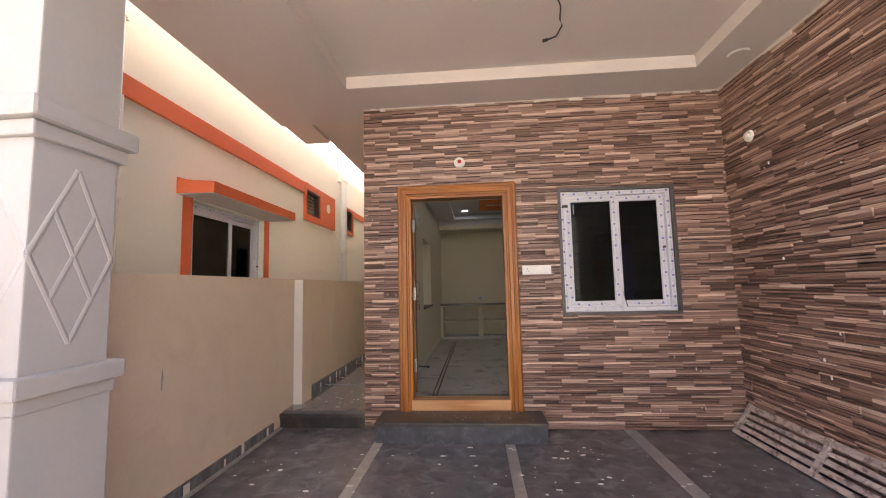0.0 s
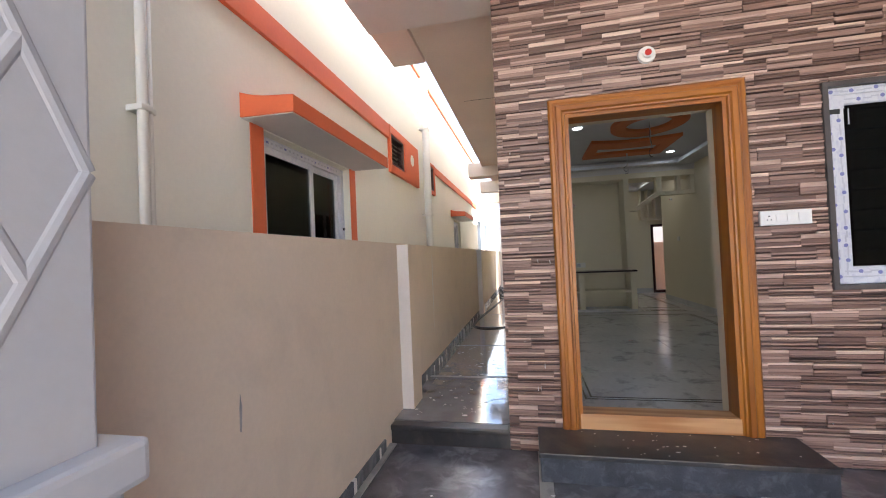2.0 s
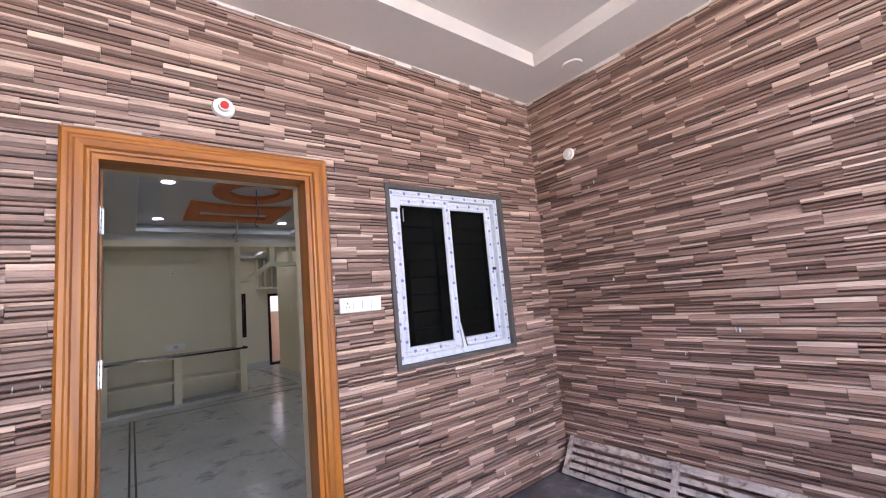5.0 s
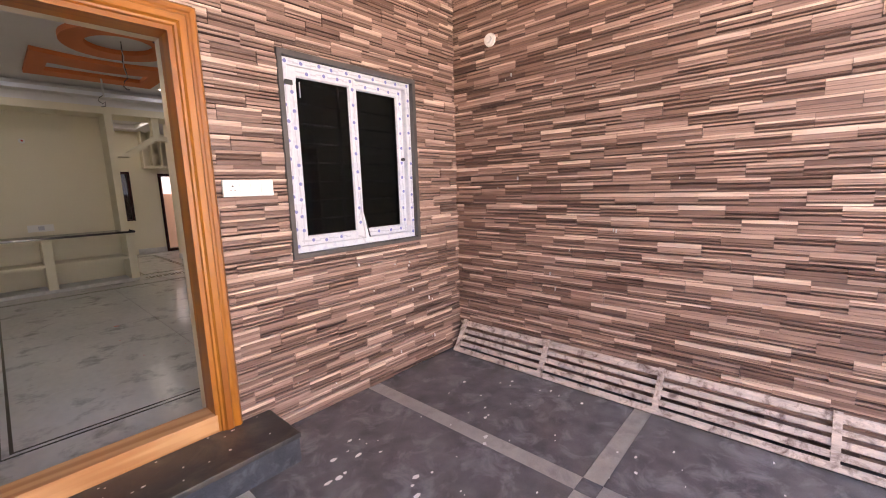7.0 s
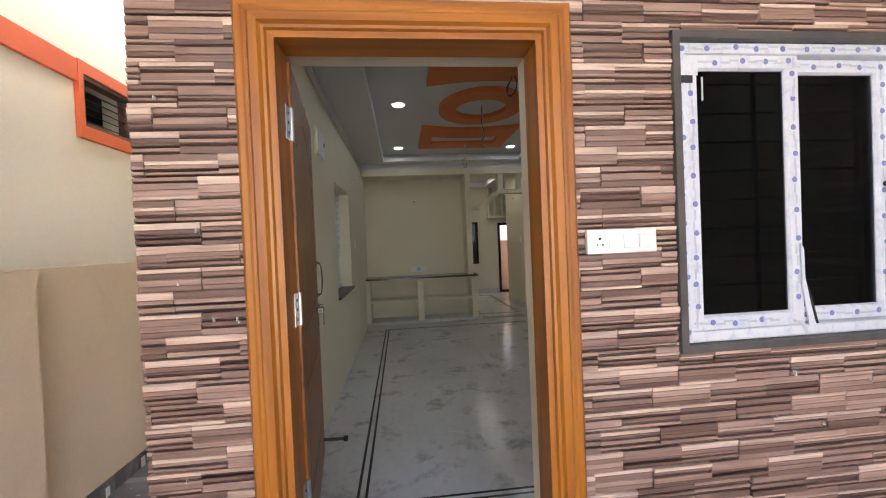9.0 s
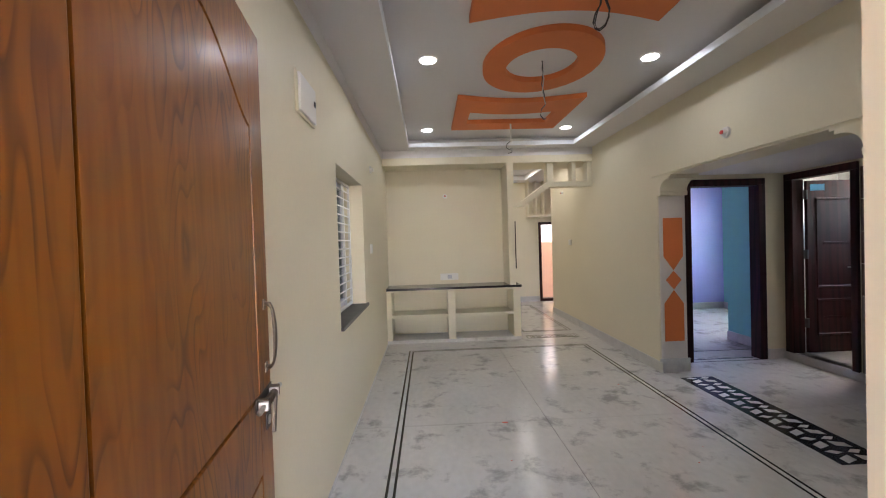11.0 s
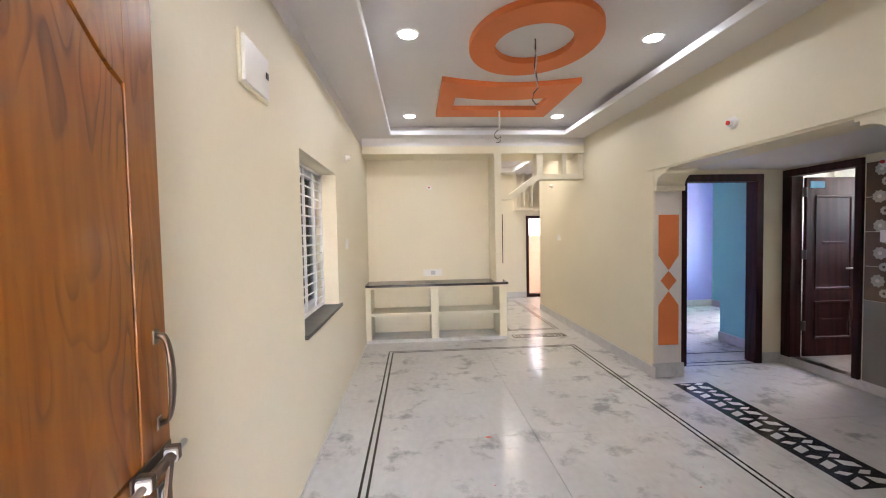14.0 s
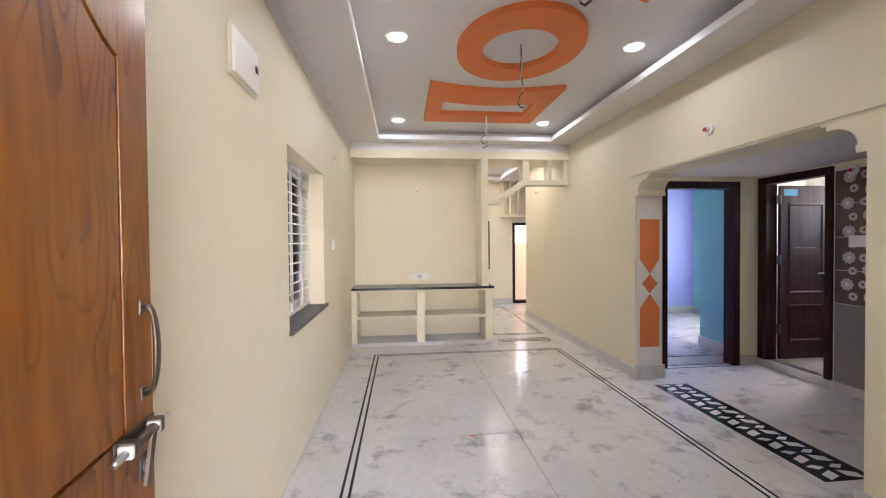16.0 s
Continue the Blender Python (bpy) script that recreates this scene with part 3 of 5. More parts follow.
# ---- porch things ----
# step and passage step edge
step = thing("entrance_step", (-0.16, 3.7, PORCH), "dark granite entrance step below the front door", "step")
part("riser", bm_box(-0.902, 0.562, 3.552, 3.905, PORCH, 0.189, bevel=0.003), STEP_RISER, step, "speckled blue-black granite riser")
part("tread", bm_box(-0.908, 0.568, 3.542, 3.905, 0.1895, 0.219, bevel=0.006), STEP_GRANITE, step, "polished dark granite tread with paint drips")
part("pad", bm_box(-0.66, 0.31, 3.90, 4.0, 0.17, 0.2175), STEP_GRANITE, step)
pst = thing("passage_step", (-1.5, 3.93, PORCH), "black granite step up into the side passage", "step")
part("nosing", bm_box(-1.935, -1.095, 3.90, 4.0, 0.146, PASS, bevel=0.012), STEP_GRANITE, pst)
part("riser", bm_box(-1.935, -1.095, 3.925, 4.0, PORCH, 0.146), STEP_GRANITE, pst)

# front door frame
fr = thing("door_frame", (-0.165, 3.95, 0.2195), "varnished teak front door frame with stepped moulding", "door frame")
MOULD = [(0, 3.934), (0, 3.885), (0.012, 3.872), (0.029, 3.872), (0.036, 3.8765), (0.045, 3.8765), (0.053, 3.869), (0.080, 3.869), (0.090, 3.881), (0.100, 3.882), (0.106, 3.892), (0.128, 3.892), (0.128, 4.03), (0.112, 4.03), (0.112, 3.934)]
for nm, run, wd in (("jamb", 0, TEAK), ("head", 1, TEAK_HEAD), ("jamb", 2, TEAK)):
    bm = bmesh.new()
    ring_sweep(bm, -0.747, 0.405, 0.2195, 2.366, MOULD, False, [run])
    part(nm, bm, wd, fr)
part("sill", bm_box(-0.634, 0.288, 3.890, 4.03, 0.2195, 0.318, bevel=0.005), TEAK_SILL, fr, "pale unvarnished teak sill")
def hinge(z):
    h = part("hinge", bm_box(-0.618, -0.614, 3.985, 4.03, z, z + 0.12, bevel=0.001), STEEL, fr, "bright steel butt hinge")
    part("knuckle", bm_cyl((-0.609, 4.035, z), (-0.609, 4.035, z + 0.12), 0.008), STEEL, h)
    for k in range(3):
        part("screw", bm_cyl((-0.614, 4.008, z + 0.025 + 0.035 * k), (-0.6115, 4.008, z + 0.025 + 0.035 * k), 0.006, n=10), BRASS, h)
for hz in (0.55, 1.25, 1.93):
    hinge(hz)

# front door leaf, swung open into the hall: built flat (u along the leaf, w through it), then turned
LW, LH, LT = 0.89, 1.885, 0.036
leaf = thing("front_door", (-0.612, 4.032, 0.345), "varnished teak panelled front door standing open", "door")
leaf.rotation_euler = (0, 0, radians(97.4))
def leaf_part(name, bm, material, parent=None, label="", smooth=False):
    ob = new(name, mesh_of(name, bm, material, smooth))
    ob.parent = parent or leaf
    return tagged(ob, label)
leaf_part("slab", bm_box(0, LW, 0.006, LT - 0.006, 0, LH, bevel=0.003), TEAK_LEAF)
def leaf_face(w0, w1):
    """Stiles, rails and an arched raised panel on one face."""
    s = 0.115
    for u0, u1 in ((0.002, s), (LW - s, LW - 0.002)):
        leaf_part("stile", bm_box(u0, u1, w0, w1, 0.002, LH - 0.002, bevel=0.0025), TEAK_LEAF)
    leaf_part("rail", bm_box(s, LW - s, w0, w1, 0.002, 0.20, bevel=0.0025), TEAK_LEAF)
    leaf_part("rail", bm_box(s, LW - s, w0, w1, 0.64, 0.855, bevel=0.0025), TEAK_LEAF)
    def crown(i, n=16):
        return 0.165 * math.sin(math.pi * i / n) ** 1.5
    bm = bmesh.new()
    pts = [(s, LH - 0.003), (s, LH - 0.29)]
    pts += [(s + (LW - 2 * s) * i / 16, LH - 0.29 + crown(i)) for i in range(1, 16)]
    pts += [(LW - s, LH - 0.29), (LW - s, LH - 0.003)]
    extrude_poly(bm, pts, 'y', w0, w1)
    leaf_part("rail", bm, TEAK_LEAF)
    # raised panels, a narrow groove away from the rails
    g = 0.008
    pts = [(s + g, 0.855 + g), (LW - s - g, 0.855 + g)]
    pts += [(LW - s - g - (LW - 2 * s - 2 * g) * i / 16, LH - 0.29 - g + crown(i)) for i in range(17)]
    bm = bmesh.new()
    extrude_poly(bm, pts, 'y', w0 + 0.0012 * (1 if w0 < 0 else 0), w1 - 0.0012 * (0 if w0 < 0 else 1))
    leaf_part("panel", bm, TEAK_LEAF)
    leaf_part("panel", bm_box(s + g, LW - s - g, w0, w1, 0.20 + g, 0.64 - g, bevel=0.0025), TEAK_LEAF)
leaf_face(-0.004, 0.0065)
leaf_face(LT - 0.0065, LT + 0.004)
W = -0.004
ha = leaf_part("pull_handle", bm_box(LW - 0.062, LW - 0.040, W - 0.005, W, 0.905, 0.932, bevel=0.002), BRASS, None, "antique bronze bow handle")
leaf_part("rose", bm_box(LW - 0.062, LW - 0.040, W - 0.005, W, 1.085, 1.115, bevel=0.002), BRASS, ha)
bm = bmesh.new()
uh, rings = LW - 0.051, []
for i in range(21):
    a = math.pi * i / 20
    bow = 0.003 + 0.027 * math.sin(a) ** 0.45
    zc = 1.010 - 0.092 * math.cos(a)
    half = 0.0065 + 0.0025 * math.sin(a)
    ca, sa_ = math.sin(a) ** 1.5, math.cos(a)
    rings.append([bm.verts.new((uh + du * half, W - bow - dn * 0.004 * max(ca, 0.3), zc + dn * 0.005 * sa_ * -1)) for du, dn in ((-1, -1), (1, -1), (1, 1), (-1, 1))])
for ra, rb in zip(rings, rings[1:]):
    for k in range(4):
        bm.faces.new((ra[k], ra[(k + 1) % 4], rb[(k + 1) % 4], rb[k]))
bm.faces.new(rings[0][::-1])
bm.faces.new(rings[-1])
leaf_part("grip", bm, BRASS, ha, "", True)
bo = leaf_part("door_bolt", bm_box(LW - 0.165, LW - 0.008, W - 0.004, W, 0.826, 0.862, bevel=0.001), BRASS, None, "antique bronze sliding bolt with a steel rod")
leaf_part("rod", bm_cyl((LW - 0.205, W - 0.022, 0.844), (LW + 0.012, W - 0.022, 0.844), 0.0075), STEEL, bo, "", True)
for ub in (LW - 0.145, LW - 0.035):
    leaf_part("keeper", bm_box(ub - 0.010, ub + 0.010, W - 0.032, W - 0.003, 0.828, 0.860, bevel=0.004), BRASS, bo)
    leaf_part("collar", bm_box(ub - 0.022, ub - 0.0105, W - 0.034, W - 0.008, 0.832, 0.857, bevel=0.004), WHITE_PLASTIC, bo, "white plastic collar")
leaf_part("sleeve", bm_cyl((LW - 0.13, W - 0.022, 0.844), (LW - 0.05, W - 0.022, 0.844), 0.0115), BRASS, bo, "", True)
bm = bmesh.new()
extrude_poly(bm, [(LW - 0.092, 0.844), (LW - 0.072, 0.846), (LW - 0.104, 0.752), (LW - 0.120, 0.756)], 'y', W - 0.036, W - 0.029)
leaf_part("hasp", bm, BRASS, bo)
leaf_part("lock_plate", bm_box(LW - 0.072, LW - 0.028, W - 0.004, W, 0.742, 0.790, bevel=0.001), DARK_METAL, bo)
leaf_part("lock_eye", bm_cyl((LW - 0.05, W - 0.007, 0.766), (LW - 0.05, W - 0.003, 0.766), 0.013), STEEL, bo)
st = leaf_part("door_stop", bm_cyl((LW - 0.10, W - 0.11, 0.095), (LW - 0.10, W, 0.105), 0.009), DARK_METAL, None, "dark metal door stop", True)
leaf_part("rubber_tip", bm_cyl((LW - 0.10, W - 0.135, 0.093), (LW - 0.10, W - 0.11, 0.095), 0.016), RUBBER, st, "", True)

# front window in its granite lining
win = thing("window_1", (1.335, 4.0, 1.09), "white sliding window with printed protective film and dark panes", "window", "", "structure")
bm = bmesh.new()
ring_sweep(bm, 0.800, 1.872, 1.078, 2.282, [(0, 3.93), (0, 3.893), (0.028, 3.893), (0.028, 4.1), (0.016, 4.1), (0.016, 3.93)])
part("lining", bm, TRIM_GRANITE, win, "grey granite lining")
wf = (0.829, 1.843, 1.107, 2.253)
bm = bmesh.new()
ring_sweep(bm, *wf, [(0, 4.0160), (0, 3.9310), (0.004, 3.9270), (0.040, 3.9270), (0.044, 3.9320), (0.044, 4.0160)])
frm = part("window_frame", bm, UPVC, win)
def sash(x0, x1, y, name="sash"):
    bm = bmesh.new()
    ring_sweep(bm, x0, x1, 1.150, 2.210, [(0, y + 0.03), (0, y), (0.003, y - 0.003), (0.050, y - 0.003), (0.058, y + 0.008), (0.058, y + 0.03)])
    s = part(name, bm, UPVC, win)
    part("pane", bm_box(x0 + 0.055, x1 - 0.055, y + 0.012, y + 0.017, 1.205, 2.155), PANE, s, "dark tinted glass")
    return s
s1 = sash(0.872, 1.355, 3.9380)
s2 = sash(1.335, 1.801, 3.9740)
part("latch", bm_cyl((1.775, 3.9660, 1.70), (1.775, 3.9450, 1.70), 0.012), DARK_METAL, s2, "small dark latch")
# printed film: short bars and rings along the profiles, peeling strips at the meeting stile
rng = random.Random(4)
def film(parent, run, fixed, lo, hi, y, step=0.05):
    t = lo
    k = rng.randrange(2)
    while t < hi:
        bm = bmesh.new()
        u, v = (t, fixed + rng.uniform(-0.006, 0.006)) if run == 'x' else (fixed + rng.uniform(-0.006, 0.006), t)
        if k % 3 == 0:
            bmesh.ops.create_circle(bm, cap_ends=True, segments=10, radius=0.0115, matrix=Matrix.Translation((u, y, v)) @ Matrix.Rotation(radians(90), 4, 'X'))
            bmesh.ops.solidify(bm, geom=bm.faces[:], thickness=0.0006)
            part("film_mark", bm, FILM_BLUE, parent)
        else:
            a, b = (0.02, 0.004) if run == 'x' else (0.004, 0.02)
            box(bm, u - a, u + a, y - 0.0006, y, v - b, v + b)
            part("film_mark", bm, FILM_GREY, parent)
        k += 1
        t += step * rng.uniform(0.5, 0.9)
film(frm, 'x', 2.232, 0.86, 1.82, 3.9260)
film(frm, 'z', 0.850, 1.15, 2.20, 3.9260)
film(frm, 'z', 1.822, 1.15, 2.20, 3.9260)
film(s1, 'x', 2.184, 0.90, 1.33, 3.9340)
film(s1, 'x', 1.176, 0.90, 1.25, 3.9340)
film(s1, 'z', 0.898, 1.18, 2.12, 3.9340)
film(s1, 'z', 1.329, 1.26, 2.18, 3.9340)
film(s2, 'x', 2.184, 1.38, 1.78, 3.9700)
film(s2, 'x', 1.176, 1.40, 1.78, 3.9700)
film(s2, 'z', 1.775, 1.18, 2.18, 3.9700)
bm = bmesh.new()
extrude_poly(bm, [(1.336, 1.47), (1.349, 1.45), (1.352, 1.33), (1.362, 1.29), (1.372, 1.25), (1.400, 1.150), (1.418, 1.125), (1.372, 1.118), (1.350, 1.24), (1.340, 1.30)], 'y', 3.9260, 3.9325)
part("peeling_film", bm, UPVC, s1, "strip of film peeling off the meeting stile")
bm = bmesh.new()
extrude_poly(bm, [(1.358, 1.305), (1.368, 1.28), (1.392, 1.19), (1.402, 1.152), (1.392, 1.152), (1.372, 1.235)], 'y', 3.9220, 3.9255)
part("film_edge", bm, RUBBER, s1, "dark inner side of the peeled film")
bm = bmesh.new()
extrude_poly(bm, [(1.30, 1.172), (1.338, 1.165), (1.362, 1.118), (1.35, 1.116), (1.33, 1.152), (1.30, 1.164)], 'y', 3.9250, 3.9300)
part("film_edge", bm, FILM_GREY, s1)
part("corner_tape", bm_box(0.868, 0.925, 3.9300, 3.9315, 2.13, 2.20), UPVC, s1)
part("corner_tape", bm_box(0.845, 0.90, 3.9255, 3.9305, 2.10, 2.128), RUBBER, s1, "dark torn film at the corner")
part("pane_scratch", bm_box(0.952, 0.956, 3.9440, 3.9495, 2.04, 2.13), UPVC, s1)
gr = thing("window_grille", (1.335, 4.12, 1.09), "dark steel safety bars behind the front window", "grille")
for k in range(9):
    zz = 1.17 + 0.125 * k
    part("bar", bm_cyl((0.83, 4.125, zz), (1.845, 4.125, zz), 0.006), WHITE_METAL, gr)
for xx in (0.84, 1.335, 1.835):
    part("upright", bm_box(xx - 0.012, xx + 0.012, 4.118, 4.132, 1.10, 2.26), WHITE_METAL, gr)

# small porch fittings
def lamp_holder(x, y, z, nx, ny, r=0.055, red=True, label="round white lamp holder with a red cap", size=0.03):
    h = thing("lamp_holder", (x, y, z), label, "lamp holder", "lamp holders")
    n = Vector((nx, ny, 0))
    c = Vector((x, y, z))
    b = part("base", bm_cyl(c, c + n * 0.018, r, n=28, r2=r * 0.9), WHITE_PLASTIC, h, "", False)
    part("socket", bm_cyl(c + n * 0.018, c + n * 0.040, r * 0.5, n=20), WHITE_PLASTIC, h)
    if red:
        part("cap", bm_cyl(c + n * 0.03, c + n * 0.048, r * 0.36, n=18), RED_PLASTIC, h, "red plastic socket cap")
    return h
lamp_holder(-0.127, 3.905, 2.585, 0, -1)
lamp_holder(2.345, 3.533, 2.582, -1, 0, 0.05, False, "round white lamp holder on the cladding")
sw = thing("switch_plate", (0.588, 3.90, 1.51), "white modular switch plate with a socket and three switches", "switch")
part("plate", bm_box(0.443, 0.709, 3.890, 3.912, 1.467, 1.555, bevel=0.004), WHITE_PLASTIC, sw)
for k in range(3):
    part("switch", bm_box(0.524 + 0.058 * k, 0.576 + 0.058 * k, 3.8865, 3.891, 1.486, 1.536, bevel=0.002), WHITE_PLASTIC, sw)
so = part("socket", bm_box(0.462, 0.515, 3.887, 3.891, 1.484, 1.538, bevel=0.002), WHITE_PLASTIC, sw)
for dx, dz, rr in ((0, 0.012, 0.005), (-0.010, -0.010, 0.0035), (0.010, -0.010, 0.0035)):
    part("pin_hole", bm_cyl((0.4885 + dx, 3.8862, 1.51 + dz), (0.4885 + dx, 3.8872, 1.51 + dz), rr, n=10), RUBBER, so)
disc = thing("ceiling_box", (2.152, 3.28, 3.18), "round white ceiling box cover on the porch ceiling", "ceiling box")
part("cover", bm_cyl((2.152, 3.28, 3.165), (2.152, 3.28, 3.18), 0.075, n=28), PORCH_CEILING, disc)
cab = thing("hanging_wire", (0.62, 2.63, 3.29), "dark loose wire hanging from the porch ceiling", "wire")
bm = bmesh.new()
tube(bm, [(0.60, 2.62, 3.29), (0.62, 2.61, 3.22), (0.615, 2.63, 3.14), (0.625, 2.62, 3.09), (0.58, 2.61, 3.01), (0.52, 2.60, 2.985), (0.505, 2.60, 2.98)], 0.006, 6)
part("wire", bm, RUBBER, cab, "", True)
part("tape", bm_cyl((0.52, 2.60, 2.985), (0.49, 2.60, 2.978), 0.011), RUBBER, cab)

# column with a lattice relief
col = thing("column", (-1.77, 1.485, PORCH), "white square porch column with lattice relief and moulded bands", "column")
cx0, cx1, cy0, cy1 = -1.94, -1.585, 1.315, 1.66
part("shaft", bm_box(cx0, cx1, cy0, cy1, 0.966, 3.18, bevel=0.006), COLUMN, col)
part("pedestal", bm_box(cx0 - 0.015, cx1 + 0.012, cy0 - 0.015, cy1 + 0.012, PORCH, 0.966, bevel=0.006), COLUMN, col)
def band(z0, z1, o, bev=0.008, name="band"):
    part(name, bm_box(cx0 - o, cx1 + o, cy0 - o, cy1 + o, z0, z1, bevel=bev), COLUMN, col)
band(0.966, 1.020, 0.022)
band(1.021, 1.093, 0.047, 0.012)
band(1.952, 2.012, 0.025, 0.008, "cap_band")
band(2.013, 2.097, 0.055, 0.016, "cap_band")
def ridge(a, b, face):
    """A rounded plaster rib on the +x face or the -y face."""
    bm = bmesh.new()
    d = (Vector(b) - Vector(a)).normalized()
    p = Vector((-d.y, d.x)) * 0.014
    pts = []
    for q in (a, b):
        q = Vector(q)
        ring = []
        for off, hgt in ((-1, 0), (-0.6, 0.003), (0, 0.0048), (0.6, 0.003), (1, 0)):
            u, z = q + p * off
            ring.append(bm.verts.new((cx1 - 0.001 + hgt, u, z) if face == 'x' else (u, cy0 + 0.001 - hgt, z)))
        pts.append(ring)
    for i in range(4):
        bm.faces.new((pts[0][i], pts[0][i + 1], pts[1][i + 1], pts[1][i]))
    bm.faces.new(pts[0])
    bm.faces.new(pts[1])
    part("lattice_rib", bm, COLUMN, col)
for face, lo, hi in (('x', cy0 + 0.006, cy1 - 0.006), ('y', cx0 + 0.006, cx1 - 0.006)):
    c, h = (lo + hi) / 2, (hi - lo) / 2
    zt, zm, zb = 1.872, 1.522, 1.188
    top, rt, bo_, lf = (c, zt), (hi, zm), (c, zb), (lo, zm)
    mid = lambda p, q: ((p[0] + q[0]) / 2, (p[1] + q[1]) / 2)
    for a, b in ((top, rt), (rt, bo_), (bo_, lf), (lf, top), (mid(top, lf), mid(rt, bo_)), (mid(top, rt), mid(lf, bo_))):
        ridge(a, b, face)

# timber grille lying against the side wall
gl = thing("timber_grille", (2.2, 2.6, PORCH), "long weathered whitewashed timber grille leaning on the wall", "grille")
def lean(t):
    """Across the leaning frame, from its foot to its head."""
    return 2.175 + 0.165 * t, PORCH + 0.245 * t
def slat(name, y0, y1, t0, t1, th=0.028):
    bm = bmesh.new()
    (xa_, za_), (xb_, zb_) = lean(t0), lean(t1)
    nx, nz = 0.83 * th, -0.56 * th
    pts = [(xa_, za_), (xb_, zb_), (xb_ + nx, zb_ + nz), (xa_ + nx, za_ + nz)]
    zmin = min(p[1] for p in pts)
    lift = max(0, PORCH - zmin)
    extrude_poly(bm, [(x, z + lift) for x, z in pts], 'y', y0, y1)
    part(name, bm, RAW_WOOD, gl)
for t0, t1 in ((0, 0.13), (0.24, 0.36), (0.44, 0.56), (0.64, 0.74), (0.84, 1.0)):
    slat("slat", 0.65, 3.85, t0, t1)
for yy in (0.63, 1.43, 2.235, 3.03, 3.83):
    slat("crossbar", yy - 0.018, yy + 0.018, 0.012, 0.99, 0.026)

# skirting of small dark tiles along the compound wall
rng = random.Random(8)
sk = tagged(new("compound_wall_skirting"), "black granite skirting tiles smeared with cement", "skirting", "", "structure")
t_mesh = mesh_of("skirting_tile", bm_box(0, 0.014, 0, 0.19, 0, 0.085), BLACK_GRANITE)
c_mesh = mesh_of("cement_smear", bm_box(0, 0.017, 0, 0.05, 0, 0.09, bevel=0.004), PALE)
y = -1.0
while y < 15.6:
    z = PORCH if y < 3.85 else PASS
    if not (3.72 < y < 3.9 or 4.0 < y < 4.5 or 9.05 < y < 9.5):
        o = new("skirting_tile", t_mesh)
        o.parent = sk
        o.location = (-1.94, y, z)
        if rng.random() < 0.6:
            o = new("cement_smear", c_mesh)
            o.parent = sk
            o.location = (-1.94, y + rng.uniform(0.0, 0.15), z)
            o.scale = (1, rng.uniform(0.4, 1.3), rng.uniform(0.6, 1.05))
    y += 0.2
bm = bmesh.new()
box(bm, -1.94, -1.89, -1.0, 3.9, PORCH - 0.002, PORCH + 0.012, bevel=0.005)
solid("cement_fillet", bm, GREY_STRIP, "rough cement fillet at the wall's foot", "trim", "structure")

# cable lying in the passage
cb = thing("coiled_cable", (-1.5, 8, PASS), "black cable lying in loops in the side passage", "cable")
bm = bmesh.new()
pts = []
for i in range(40):
    a = i / 39
    if a < 0.55:
        q = a / 0.55
        pts.append((-1.55 + 0.33 * math.cos(math.pi + math.pi * q), 8.0 - 0.35 * math.sin(math.pi * q), PASS + 0.012))
    else:
        q = (a - 0.55) / 0.45
        pts.append((-1.22 - 0.12 * math.sin(3.5 * q), 8.0 + 4.6 * q, PASS + 0.012))
tube(bm, [(-1.60, 12.4, PASS + 0.012), (-1.75, 10.2, PASS + 0.012), (-1.88, 8.6, PASS + 0.012)] + pts, 0.011, 6)
part("loop", bm, RUBBER, cb, "", True)
bm = bmesh.new()
tube(bm, [(-1.5 + 0.33 * math.cos(a * 0.42), 13.6 + 0.7 * math.sin(a * 0.42 + 0.2 * math.sin(a)), PASS + 0.012 + 0.002 * a) for a in range(70)], 0.012, 6)
part("coil", bm, RUBBER, cb, "", True)

# ---- neighbour's house ----
NX = -2.45
nb = thing("neighbour_house", (-4.5, 7, -0.1), "pale yellow neighbour's house with orange trim", "house")
bm = wall_mesh('x', NX - 0.22, NX, 0.2, 13.8, -0.1, 4.15, [(3.305, 4.503, 0.9, 2.18), (5.62, 6.14, 2.47, 2.84), (7.34, 7.80, 2.47, 2.87), (9.65, 10.5, 0.9, 2.15)])
part("wall", bm, NEIGHBOUR, nb)
part("back_wall", bm_box(-7.5, -7.2, 0.2, 13.8, -0.1, 4.15), NEIGHBOUR, nb)
part("end_wall", bm_box(-7.5, NX - 0.22, 0.2, 0.42, -0.1, 4.15), NEIGHBOUR, nb)
part("end_wall", bm_box(-7.5, NX - 0.22, 13.6, 13.8, -0.1, 4.15), NEIGHBOUR, nb)
part("roof", bm_box(-7.5, NX - 0.22, 0.42, 13.6, 3.3, 3.45), SLAB, nb)
part("coping", bm_box(NX - 0.25, NX + 0.03, 0.15, 13.8, 4.15, 4.22, bevel=0.006), ORANGE, nb, "orange parapet coping")
part("band", bm_box(NX, NX + 0.03, 0.2, 5.575, 2.765, 2.925, bevel=0.004), ORANGE, nb, "orange string band")
part("band", bm_box(NX, NX + 0.03, 7.83, 13.8, 2.80, 2.92, bevel=0.004), ORANGE, nb, "orange string band")
